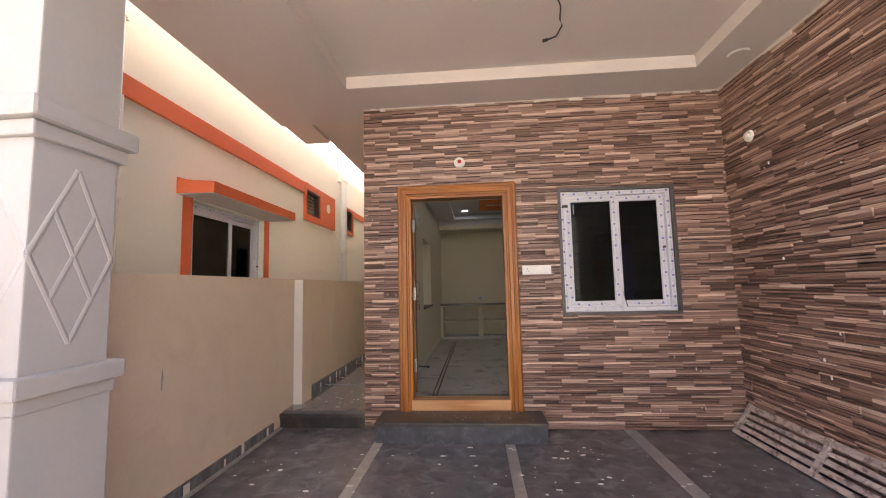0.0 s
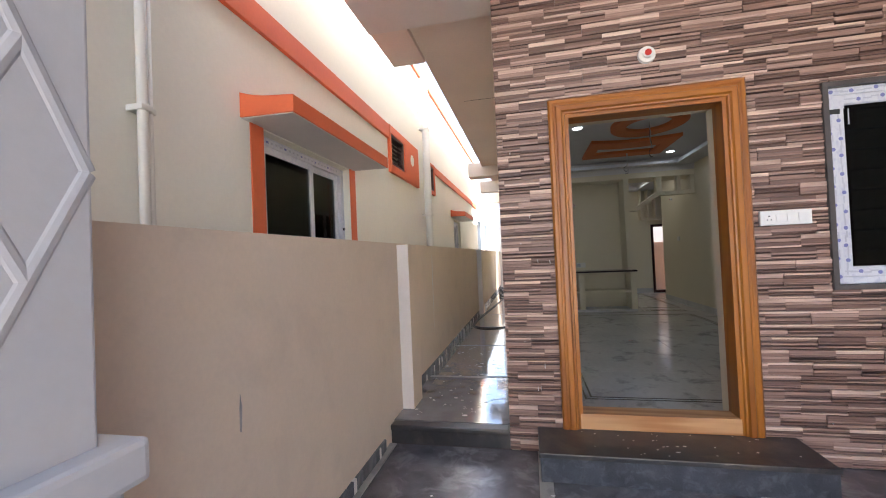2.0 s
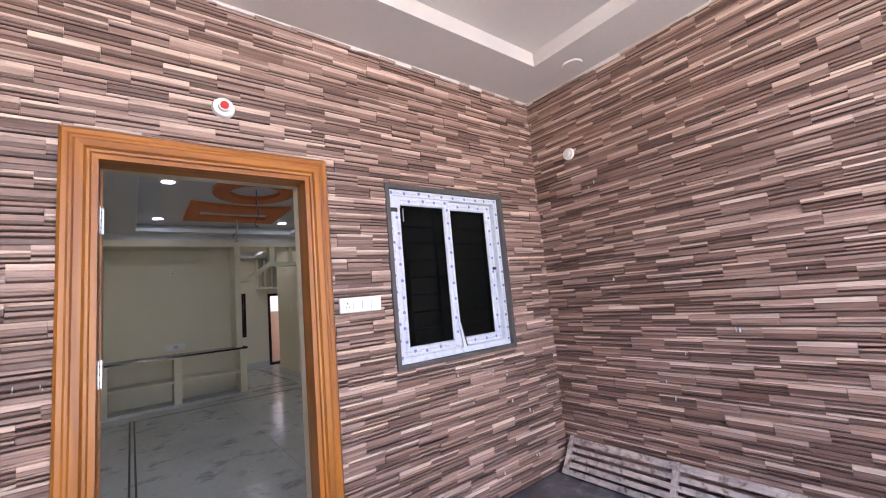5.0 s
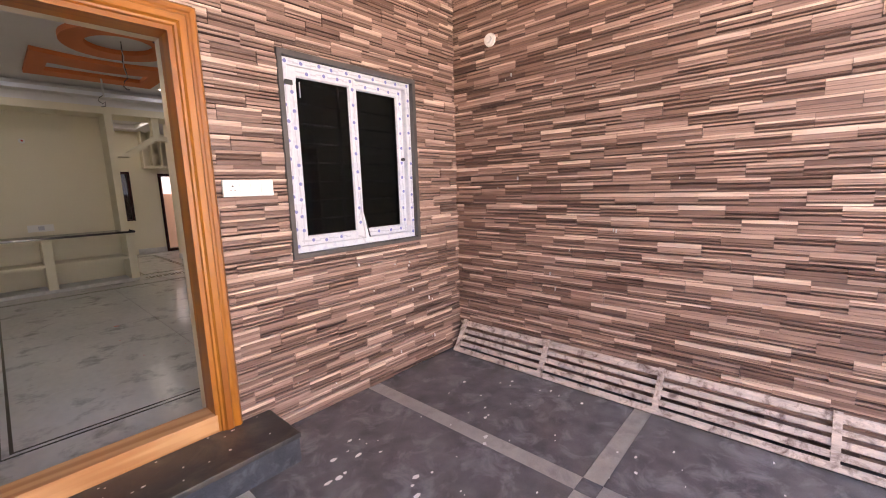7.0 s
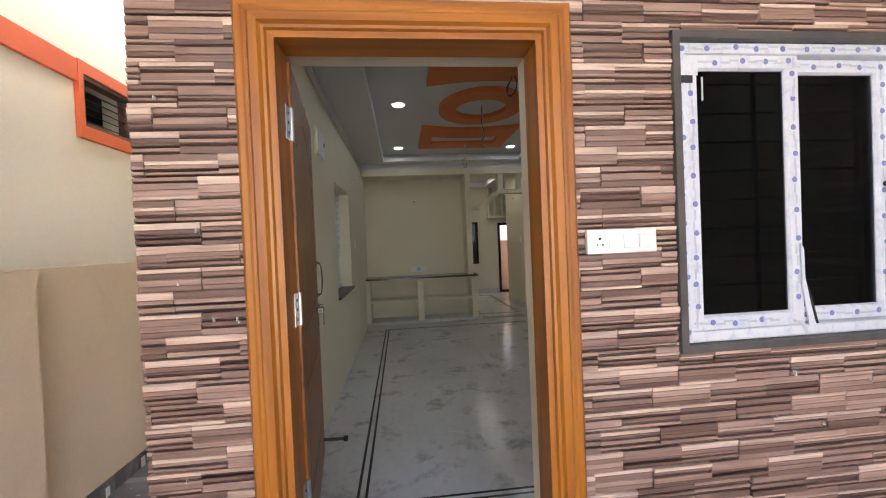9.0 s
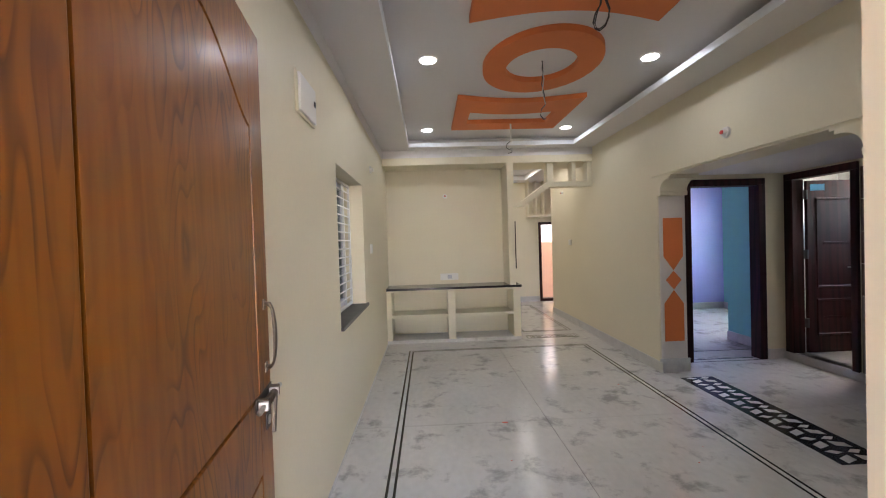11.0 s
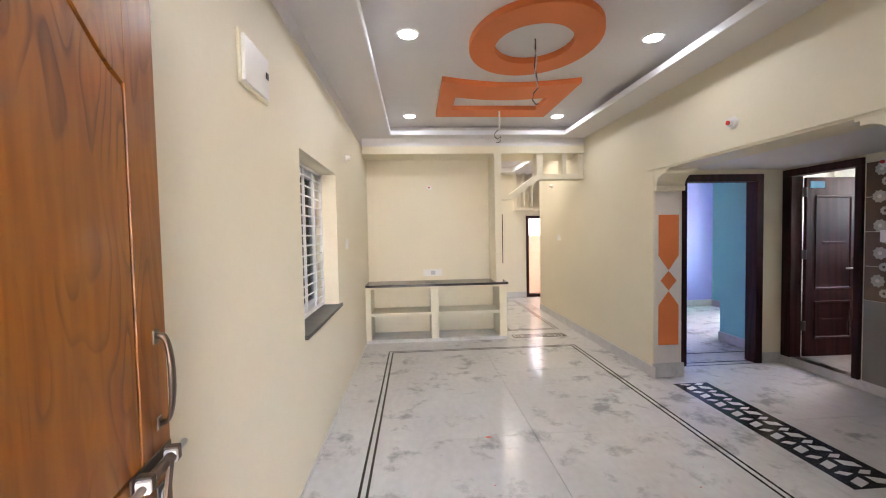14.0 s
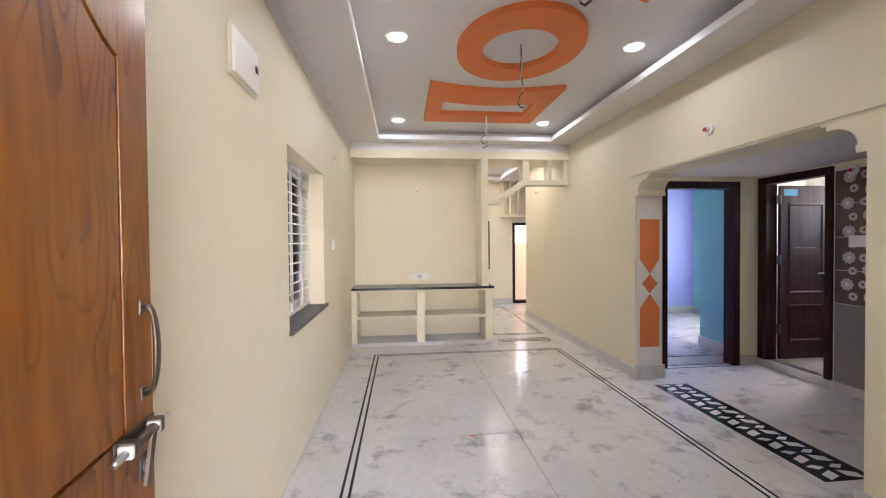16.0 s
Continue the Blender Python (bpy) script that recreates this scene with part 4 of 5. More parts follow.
def border_x(bm, x0, x1, outer, inner):
    """One closed border between two rectangles (y0, y1, z0, z1) in a plane of constant x."""
    def ring(x, q):
        return [bm.verts.new((x, y, z)) for y, z in ((q[0], q[2]), (q[1], q[2]), (q[1], q[3]), (q[0], q[3]))]
    loops = [ring(x0, outer), ring(x1, outer), ring(x1, inner), ring(x0, inner)]
    for i in range(4):
        a, b = loops[i], loops[(i + 1) % 4]
        for k in range(4):
            bm.faces.new((a[k], a[(k + 1) % 4], b[(k + 1) % 4], b[k]))
    bmesh.ops.recalc_face_normals(bm, faces=bm.faces)
def vent(y0, y1, z0, z1, oy1, oz0, oz1, hole=True):
    bm = bmesh.new()
    border_x(bm, NX, NX + 0.035, (y0 - 0.045, oy1, oz0, oz1), (y0, y1, z0, z1))
    v = part("ventilator", bm, ORANGE, nb, "orange ventilator surround")
    bm = bmesh.new()
    border_x(bm, NX - 0.06, NX + 0.02, (y0 + 0.001, y1 - 0.001, z0 + 0.001, z1 - 0.001), (y0 + 0.03, y1 - 0.03, z0 + 0.03, z1 - 0.03))
    part("vent_frame", bm, BROWN_METAL, v)
    for k in range(6):
        zz = z0 + 0.05 + (z1 - z0 - 0.08) * k / 5.5
        bm = bmesh.new()
        extrude_poly(bm, [(NX - 0.07, zz + 0.03), (NX - 0.065, zz + 0.034), (NX - 0.0, zz + 0.004), (NX - 0.005, zz)], 'y', y0 + 0.03, y1 - 0.03)
        part("louvre", bm, BROWN_METAL, v)
    if hole:
        part("pipe_hole", bm_cyl((NX + 0.034, (y1 + oy1) / 2, 2.70), (NX + 0.040, (y1 + oy1) / 2, 2.70), 0.075, n=24), NEIGHBOUR, v, "cream filled pipe hole")
vent(5.62, 6.14, 2.47, 2.84, 6.80, 2.38, 2.93)
vent(7.34, 7.80, 2.47, 2.87, 7.86, 2.41, 2.92, False)
# black sheet behind both vents, in place of the dark interior
part("vent_dark_sheet", bm_box(NX - 0.215, NX - 0.20, 5.6, 7.9, 2.4, 2.9), RUBBER, nb)
def hood(y0, y1, z, reach):
    bm = bmesh.new()
    extrude_poly(bm, [(NX, z + 0.138), (NX + reach * 0.2, z + 0.118), (NX + reach * 0.45, z + 0.102), (NX + reach, z + 0.088), (NX + reach, z - 0.004), (NX, z)], 'y', y0, y1)
    h = part("sunshade", bm, ORANGE, nb, "orange edged window sunshade")
    bm = bmesh.new()
    extrude_poly(bm, [(NX, z - 0.0005), (NX + reach * 0.97, z - 0.004), (NX + reach * 0.97, z - 0.009), (NX, z - 0.006)], 'y', y0 + 0.012, y1 - 0.012)
    part("soffit", bm, PALE, h)
hood(3.11, 4.61, 2.195, 0.33)
hood(9.35, 10.7, 2.195, 0.30)
def strip(y0, y1, z0, z1):
    part("window_border", bm_box(NX, NX + 0.008, y0, y1, z0, z1, bevel=0.002), ORANGE, nb)
strip(3.185, 3.302, 0.9, 2.19)
strip(4.505, 4.615, 0.9, 2.19)
def nwin(y0, y1, z0, z1):
    X = NX - 0.06
    bm = bmesh.new()
    for d in ((y0, y0 + 0.055, z0, z1), (y1 - 0.055, y1, z0, z1), (y0 + 0.055, y1 - 0.055, z0, z0 + 0.055), (y0 + 0.055, y1 - 0.055, z1 - 0.055, z1)):
        box(bm, X - 0.05, X, *d)
    w = part("window", bm, UPVC, nb, "white sliding window with dark panes")
    m_ = y0 + 0.55 * (y1 - y0)
    for a, b, o in ((y0 + 0.055, m_ + 0.03, 0.006), (m_ - 0.02, y1 - 0.055, 0.030)):
        bm = bmesh.new()
        for d in ((a, a + 0.05, z0 + 0.055, z1 - 0.055), (b - 0.05, b, z0 + 0.055, z1 - 0.055), (a + 0.05, b - 0.05, z0 + 0.055, z0 + 0.10), (a + 0.05, b - 0.05, z1 - 0.10, z1 - 0.055)):
            box(bm, X - o - 0.022, X - o, *d)
        sa = part("sash", bm, UPVC, w)
        part("pane", bm_box(X - o - 0.014, X - o - 0.010, a + 0.045, b - 0.045, z0 + 0.095, z1 - 0.095), PANE, sa, "dark tinted glass")
    r = random.Random(6)
    marks = [(y0 + 0.027, z) for z in [1.5 + 0.045 * i for i in range(15)]] + [(y, z1 - 0.027) for y in [y0 + 0.07 + 0.05 * i for i in range(int((y1 - y0 - 0.1) / 0.05))]]
    for k, (y, z) in enumerate(marks):
        a, b = (0.008, 0.014) if k < 15 else (0.014, 0.008)
        part("film_mark", bm_box(X, X + 0.0008, y - a, y + a * r.uniform(0.3, 1), z - b, z + b * r.uniform(0.3, 1)), FILM_BLUE if k % 4 == 0 else FILM_GREY, w)
    part("latch", bm_cyl((X + 0.002, y1 - 0.03, 1.65), (X + 0.012, y1 - 0.03, 1.65), 0.012), DARK_METAL, w)
nwin(3.309, 4.499, 0.92, 2.175)
nwin(9.66, 10.49, 0.92, 2.14)
def pipe(y, z0, z1, r=0.045):
    p = part("drain_pipe", bm_cyl((NX + 0.035 + r, y, z0), (NX + 0.035 + r, y, z1), r, n=16), CREAM_PLASTIC, nb, "cream plastic drain pipe", True)
    for zz in (2.0, 3.3):
        part("pipe_clip", bm_box(NX, NX + 0.039 + 2 * r, y - r - 0.006, y + r + 0.006, zz, zz + 0.025, bevel=0.004), CREAM_PLASTIC, p)
pipe(7.08, 0, 4.1, 0.055)
pipe(2.475, 0, 4.1, 0.020)
pipe(2.515, 0, 2.75, 0.011)
far = thing("far_house", (-5, 20, -0.1), "white house further along the passage", "house")
# the white house's long wall is toned to a bluish mid grey
part("wall", wall_mesh('x', -3.0, -2.75, 15.0, 26.0, -0.1, 4.3, [(16.2, 17.4, 1.0, 2.7), (18.6, 19.8, 1.0, 2.7)]), mat("bluish_grey_house_paint", (0.42, 0.46, 0.50), 0.7, 0.04, 1.0, 50, 0.08), far)
part("wall", bm_box(-7.5, -3.0, 15.0, 15.2, -0.1, 4.3), NEIGHBOUR, far)
for yy in (16.2, 18.6):
    part("window", bm_box(-2.93, -2.90, yy, yy + 1.2, 1.0, 2.7), PANE, far)

block("rear_house", (-2.7, 1.5, 21.0, 21.3, -0.1, 3.4), STREET, "pale house wall beyond the passage", "wall")

# ---- hall things ----
# masonry counter
ct = thing("masonry_counter", (0.1, 9.6, HALL), "cream masonry shelf counter with open bays", "counter")
part("plinth", bm_box(-0.858, 1.065, 9.41, 9.848, HALL, 0.222), MARBLE_SKIRT, ct, "grey marble plinth")
for a, b in ((-0.852, -0.775), (0.026, 0.130), (0.962, 1.065)):
    part("pier", bm_box(a, b, 9.405, 9.848, 0.222, 0.905, bevel=0.004), CREAM, ct)
for a, b in ((-0.775, 0.026), (0.130, 0.962)):
    part("shelf", bm_box(a, b, 9.425, 9.848, 0.540, 0.580, bevel=0.003), CREAM, ct)
part("top_slab", bm_box(-0.855, 1.067, 9.407, 9.848, 0.906, 0.932), CREAM, ct)
block("counter_top", (-0.858, 1.085, 9.385, 9.848, 0.933, 0.965), COUNTER_GRANITE, "polished black granite counter top", "worktop", "thing", bevel=0.004)
so = thing("wall_socket", (0.08, 9.85, 1.07), "white socket plate wrapped in clear film", "socket")
part("plate", bm_box(-0.06, 0.216, 9.836, 9.849, 1.025, 1.125, bevel=0.003), WHITE_PLASTIC, so)
for k in range(3):
    part("socket_face", bm_box(-0.035 + 0.085 * k, 0.03 + 0.085 * k, 9.831, 9.836, 1.045, 1.103, bevel=0.002), FILM_GREY if k == 1 else WHITE_PLASTIC, so)
lamp_holder(0.045, 9.849, 2.30, 0, -1, 0.035, True, "small brown lamp holder on the back wall")

# stepped screen over the passage opening
sc = thing("stepped_screen", (1.55, 9.5, 2.1), "cream stepped plaster screen over the passage opening", "screen")
bm = bmesh.new()
extrude_poly(bm, [(1.01, 2.155), (1.13, 2.155), (1.50, 2.420), (2.158, 2.420), (2.158, 2.352), (1.535, 2.352), (1.165, 2.085), (1.01, 2.085)], 'y', 9.42, 9.62)
part("rail", bm, CREAM, sc)
for a, b in ((1.505, 1.60), (1.865, 1.925), (2.09, 2.157)):
    part("post", bm_box(a, b, 9.44, 9.60, 2.421, 2.699, bevel=0.004), CREAM, sc)

# loft shelf in the rear room
lf = thing("loft_shelf", (2.4, 12.7, 2.05), "cream loft shelf with upright dividers", "shelf")
part("slab", bm_box(2.02, 3.6, 12.60, 12.848, 2.11, 2.165), CREAM, lf)
for a in (2.02, 2.19, 2.37, 2.66, 3.0):
    part("divider", bm_box(a, a + 0.03, 12.60, 12.848, 2.166, 2.899), CREAM, lf)
block("rear_shelf_back", (2.03, 3.59, 12.82, 12.847, 2.167, 2.89), CREAM, "plain back of the loft shelf", "wall")

# doors inside
def door_frame_y(name, x0, x1, z0, z1, y0, y1, w, label):
    d = thing(name, ((x0 + x1) / 2, y0, z0), label, "door frame")
    for a, b in ((x0, x0 + w), (x1 - w, x1)):
        part("jamb", bm_box(a, b, y0, y1, z0, z1 - w, bevel=0.004), MAHOGANY, d)
    part("head", bm_box(x0, x1, y0, y1, z1 - w, z1, bevel=0.004), MAHOGANY, d)
    return d
door_frame_y("bedroom_door_frame", 2.61, 3.535, HALL, 2.208, 8.05, 8.195, 0.075, "dark mahogany bedroom door frame")
rd = door_frame_y("rear_door_frame", 2.30, 3.20, HALL, 1.99, 12.83, 13.0, 0.06, "dark mahogany rear door frame")
part("threshold", bm_box(2.36, 3.14, 12.835, 13.0, HALL, 0.24), MAHOGANY, rd)
rw = door_frame_y("rear_window_frame", 1.17, 1.775, 0.95, 2.03, 12.82, 12.95, 0.05, "dark mahogany rear window frame")
part("sill", bm_box(1.22, 1.725, 12.82, 12.95, 0.95, 0.99), MAHOGANY, rw)
part("pane", bm_box(1.22, 1.725, 12.90, 12.905, 0.99, 1.98), PANE, rw, "dark tinted glass")
td = thing("bathroom_door_frame", (3.84, 7.66, 0.28), "dark mahogany bathroom door frame", "door frame")
for a, b in ((7.29, 7.35), (7.955, 8.06)):
    part("jamb", bm_box(3.752, 3.88, a, b, 0.262, 2.168, bevel=0.004), MAHOGANY, td)
part("head", bm_box(3.752, 3.88, 7.29, 8.06, 2.168, 2.240, bevel=0.004), MAHOGANY, td)
bl = thing("bathroom_door", (3.88, 7.96, 0.285), "dark mahogany panelled bathroom door standing open", "door")
bx0, bx1, by0 = 3.885, 4.50, 7.92
part("slab", bm_box(bx0, bx1, by0, by0 + 0.032, 0.275, 2.15, bevel=0.003), MAHOGANY, bl)
for z0, z1 in ((0.46, 0.86), (0.98, 1.96)):
    bm = bmesh.new()
    ring_sweep(bm, bx0 + 0.10, bx1 - 0.10, z0, z1, [(0, by0), (0.004, by0 - 0.008), (0.018, by0 - 0.008), (0.026, by0)])
    pn = part("panel_moulding", bm, MAHOGANY, bl)
    part("panel_rib", bm_box(bx0 + 0.18, bx1 - 0.18, by0 - 0.006, by0, (z0 + z1) / 2 - 0.012, (z0 + z1) / 2 + 0.012, bevel=0.003), MAHOGANY, pn)
hd = part("lever_plate", bm_box(bx1 - 0.075, bx1 - 0.035, by0 - 0.006, by0, 1.12, 1.32, bevel=0.002), STEEL, bl, "bright steel lever handle")
part("lever", bm_cyl((bx1 - 0.055, by0 - 0.04, 1.20), (bx1 - 0.20, by0 - 0.04, 1.20), 0.009), STEEL, hd, "", True)
part("spindle", bm_cyl((bx1 - 0.055, by0, 1.20), (bx1 - 0.055, by0 - 0.045, 1.20), 0.009), STEEL, hd, "", True)
part("sticker", bm_box(bx0 + 0.04, bx0 + 0.20, by0 - 0.002, by0, 2.04, 2.11), mat("blue_sticker", (0.03, 0.22, 0.42), 0.4, 0.05, 6, 60, 0.0), bl, "blue paper sticker")
for z in (0.55, 1.30, 1.95):
    part("hinge", bm_box(3.87, 3.886, by0 - 0.012, by0 + 0.03, z, z + 0.10), DARK_METAL, bl)
lr = thing("bath_tile_band", (5.19, 7.6, 1.2), "patterned grey tile band in the bathroom", "tiles")
k = 0
for i in range(8):
    for j in range(10):
        part("tile", bm_box(5.18, 5.199, 6.55 + 0.27 * i, 6.80 + 0.27 * i, 0.30 + 0.14 * j, 0.43 + 0.14 * j), GREY_TILE if (i + j) % 2 else BATH_WHITE, lr)

# tiled dado in the alcove
da = thing("dado_tiles", (3.7700, 6.7, HALL), "brown flower-print and plain grey wall tiles", "tiles")
for i, ya in enumerate((5.76, 6.26, 6.77)):
    part("plain_tile", bm_box(3.7640, 3.7790, ya + 0.003, ya + 0.497, HALL + 0.09, 0.985), GREY_TILE, da)
    for k in range(4):
        part("print_tile", bm_box(3.7640, 3.7790, ya + 0.003, ya + 0.497, 0.99 + 0.30 * k, 1.285 + 0.30 * k), DADO_TILE, da)
rng = random.Random(5)
def flower(y, z, r):
    bm = bmesh.new()
    n = 9
    pts = [(y + r * (1 + 0.22 * (i % 2)) * math.cos(math.pi * i / n), z + r * (1 + 0.22 * (i % 2)) * math.sin(math.pi * i / n)) for i in range(2 * n)]
    extrude_poly(bm, pts, 'x', 3.7625, 3.7640)
    f = part("flower_print", bm, FLOWER, da)
    part("flower_eye", bm_cyl((3.7615, y, z), (3.7625, y, z), r * 0.35, n=12), DADO_TILE if r < 0.045 else PALE, f)
for i in range(11):
    for j in range(10):
        flower(5.80 + 0.132 * i + (0.04 if j % 2 else 0) + rng.uniform(-0.012, 0.012), 1.06 + 0.118 * j + rng.uniform(-0.012, 0.012), 0.047 if (i + j) % 2 else 0.032)
lamp_holder(3.7600, 7.11, 2.17, -1, 0, 0.045, True, "white lamp holder with a red cap on the tiles")
s3 = thing("switch_plate", (3.7600, 7.02, 1.55), "white switch plate on the flower tiles", "switch")
part("plate", bm_box(3.7460, 3.7620, 6.88, 7.14, 1.50, 1.60, bevel=0.003), WHITE_PLASTIC, s3)
for k in range(3):
    part("switch", bm_box(3.7410, 3.7460, 6.90 + 0.075 * k, 6.965 + 0.075 * k, 1.52, 1.58, bevel=0.002), WHITE_PLASTIC, s3)

# barred window in the side wall
lw = thing("window_2", (-1.0, 7.07, 1.03), "white barred window in the deep side wall opening", "window", "", "structure")
bm = bmesh.new()
gy0, gy1, gz0, gz1 = 6.465, 7.555, 1.055, 2.165
def frame_x(x0, x1, y0, y1, z0, z1, w):
    bm = bmesh.new()
    for d in ((y0, y0 + w, z0, z1), (y1 - w, y1, z0, z1), (y0 + w, y1 - w, z0, z0 + w), (y0 + w, y1 - w, z1 - w, z1)):
        box(bm, x0, x1, *d)
    return bm
part("window_frame", frame_x(-1.07, -1.02, gy0, gy1, gz0, gz1, 0.055), UPVC, lw)
m_ = (gy0 + gy1) / 2
part("meeting_stile", bm_box(-1.065, -1.022, m_ - 0.03, m_ + 0.03, gz0 + 0.055, gz1 - 0.055), UPVC, lw)
for a, b in ((gy0 + 0.05, m_ - 0.03), (m_ + 0.03, gy1 - 0.05)):
    part("pane", bm_box(-1.05, -1.045, a, b, gz0 + 0.05, gz1 - 0.05), CLEAR, lw)
part("grille_frame", frame_x(-0.985, -0.965, gy0 + 0.005, gy1 - 0.005, gz0, gz1 - 0.003, 0.02), WHITE_METAL, lw)
for k in range(1, 15):
    zz = gz0 + (gz1 - gz0) * k / 15
    part("bar", bm_cyl((-0.975, gy0 + 0.02, zz), (-0.975, gy1 - 0.02, zz), 0.006, n=8), WHITE_METAL, lw)
for k in range(1, 4):
    yy = gy0 + (gy1 - gy0) * k / 4
    part("upright", bm_box(-0.983, -0.967, yy - 0.010, yy + 0.010, gz0, gz1), WHITE_METAL, lw)
part("window_sill", bm_box(-1.02, -0.822, 6.452, 7.63, 1.018, 1.045, bevel=0.004), TRIM_GRANITE, lw, "dark granite sill")

# distribution box, holder and switch on the side wall
db = thing("distribution_box", (-0.845, 5.785, 2.35), "cream metal distribution box on the wall", "fuse box")
part("frame", bm_box(-0.844, -0.832, 5.635, 5.935, 2.25, 2.46, bevel=0.003), CREAM, db)
part("cover", bm_box(-0.833, -0.820, 5.651, 5.919, 2.264, 2.446, bevel=0.003), WHITE_PLASTIC, db)
part("catch", bm_box(-0.821, -0.816, 5.878, 5.904, 2.352, 2.380), RUBBER, db)
lamp_holder(-0.843, 8.12, 2.417, 1, 0, 0.04, False, "white lamp holder on the cream wall")
s4 = thing("switch_plate", (-0.843, 8.01, 1.56), "small white switch plate on the cream wall", "switch")
part("plate", bm_box(-0.844, -0.832, 7.95, 8.07, 1.51, 1.61, bevel=0.003), WHITE_PLASTIC, s4)
part("switch", bm_box(-0.833, -0.827, 7.975, 8.045, 1.525, 1.595, bevel=0.002), WHITE_PLASTIC, s4)
lamp_holder(2.158, 6.81, 2.407, -1, 0, 0.045, True, "white lamp holder with a red cap")
lamp_holder(2.158, 10.7, 2.40, -1, 0, 0.03, True, "small lamp holder in the passage")
s5 = thing("switch_plate", (2.158, 10.4, 1.55), "small switch plate in the passage", "switch")
part("plate", bm_box(2.148, 2.159, 10.33, 10.45, 1.49, 1.58, bevel=0.003), WHITE_PLASTIC, s5)

# ceiling decorations
def ceiling_mesh(name, pts_out, pts_in, z0, z1, label):
    """A flat ring between two outlines of equal count."""
    bm = bmesh.new()
    n = len(pts_out)
    rows = [[bm.verts.new((x, y, z)) for x, y in p] for p, z in ((pts_out, z1), (pts_out, z0), (pts_in, z0), (pts_in, z1))]
    for a, b in zip(rows, rows[1:]):
        for i in range(n):
            bm.faces.new((a[i], a[(i + 1) % n], b[(i + 1) % n], b[i]))
    solid(name, bm, CEIL_ORANGE, label, "ceiling motif", "", "ceiling motifs")
CXC, CYC = 0.712, 6.90
ZB, ZT = 2.982, 3.029
circ = lambda rx, ry: [(CXC + rx * math.cos(2 * math.pi * i / 64), CYC + ry * math.sin(2 * math.pi * i / 64)) for i in range(64)]
ceiling_mesh("ceiling_ring", circ(0.462, 0.555), circ(0.278, 0.31), ZB, ZT, "orange oval plaster ring on the ceiling")
def frame_pts(x0, x1, yn, yf, sag, n=12):
    """yn: the curved side towards the ring, yf: the straight one."""
    a = [(x0 + (x1 - x0) * i / n, yn + sag * math.sin(math.pi * i / n)) for i in range(n + 1)]
    b = [(x1 + (x0 - x1) * i / n, yf) for i in range(n + 1)]
    return a + b
ceiling_mesh("ceiling_frame", frame_pts(0.10, 1.365, 7.60, 8.69, 0.13), frame_pts(0.26, 1.19, 8.02, 8.42, 0.08), ZB, ZT, "orange four-sided plaster frame on the ceiling")
ceiling_mesh("ceiling_frame", frame_pts(0.07, 1.29, 6.245, 5.155, -0.13), frame_pts(0.23, 1.12, 5.825, 5.425, -0.08), ZB, ZT, "orange four-sided plaster frame on the ceiling")
# bright edge of the tray
# tray lips, with the downlights' glow on them put into a bluer white
bm = bmesh.new()
for d in ((-0.459, -0.450, 4.745, 9.206), (1.815, 1.824, 4.745, 9.206)):
    box(bm, *d, 2.903, 2.957)
box(bm, -0.450, 1.815, 9.196, 9.206, 2.903, 2.957)
solid("tray_edge_trim", bm, LIT_EDGE, "white edge of the ceiling tray, coloured brighter as if lit", "trim", "structure")
bm = bmesh.new()
box(bm, 1.912, 1.928, 10.15, 12.45, 2.895, 2.93)
solid("rear_tray_edge_trim", bm, LIT_EDGE, "edge of the rear ceiling tray, coloured brighter as if lit", "trim", "structure")

def downlight(x, y, z):
    d = thing("downlight", (x, y, z), "round recessed LED downlight, switched on", "downlight", "hall downlights")
    part("bezel", bm_cyl((x, y, z - 0.008), (x, y, z), 0.075, n=32, r2=0.078), WHITE_PLASTIC, d)
    part("led_disc", bm_cyl((x, y, z - 0.011), (x, y, z - 0.008), 0.060, n=32), LED_FACE, d, "glowing white diffuser")
    return d
d0 = downlight(*DOWNLIGHTS[0], 3.03)
for lx, ly in DOWNLIGHTS[1:]:
    copy_thing(d0, pose(lx, ly, 3.03))

# fan wiring
fw = thing("fan_wire", (0.728, 6.900, 3.025), "twisted loose fan wires hanging from the ceiling ring", "wire")
bm = bmesh.new()
tube(bm, [(0.723, 6.900, 3.030), (0.728, 6.910, 2.945), (0.718, 6.910, 2.845), (0.738, 6.920, 2.765), (0.743, 6.910, 2.685), (0.708, 6.900, 2.645), (0.698, 6.900, 2.595), (0.723, 6.900, 2.565), (0.743, 6.900, 2.570)], 0.005, 6)
part("wire", bm, DARK_METAL, fw, "", True)
bm = bmesh.new()
tube(bm, [(0.723, 6.900, 3.030), (0.716, 6.900, 2.965), (0.730, 6.890, 2.885), (0.718, 6.900, 2.785), (0.740, 6.900, 2.685)], 0.004, 6)
part("wire", bm, STEEL, fw, "", True)
rod = thing("fan_hook", (0.790, 8.465, 3.025), "white drop rod with a wire loop under the ceiling frame", "rod")
part("rod", bm_cyl((0.790, 8.465, 2.765), (0.790, 8.465, 3.030), 0.010), WHITE_METAL, rod)
bm = bmesh.new()
tube(bm, [(0.790, 8.465, 2.785), (0.740, 8.465, 2.745), (0.730, 8.465, 2.705), (0.770, 8.465, 2.675), (0.800, 8.465, 2.705), (0.795, 8.465, 2.645), (0.750, 8.465, 2.635)], 0.005, 6)
part("wire_loop", bm, DARK_METAL, rod, "", True)

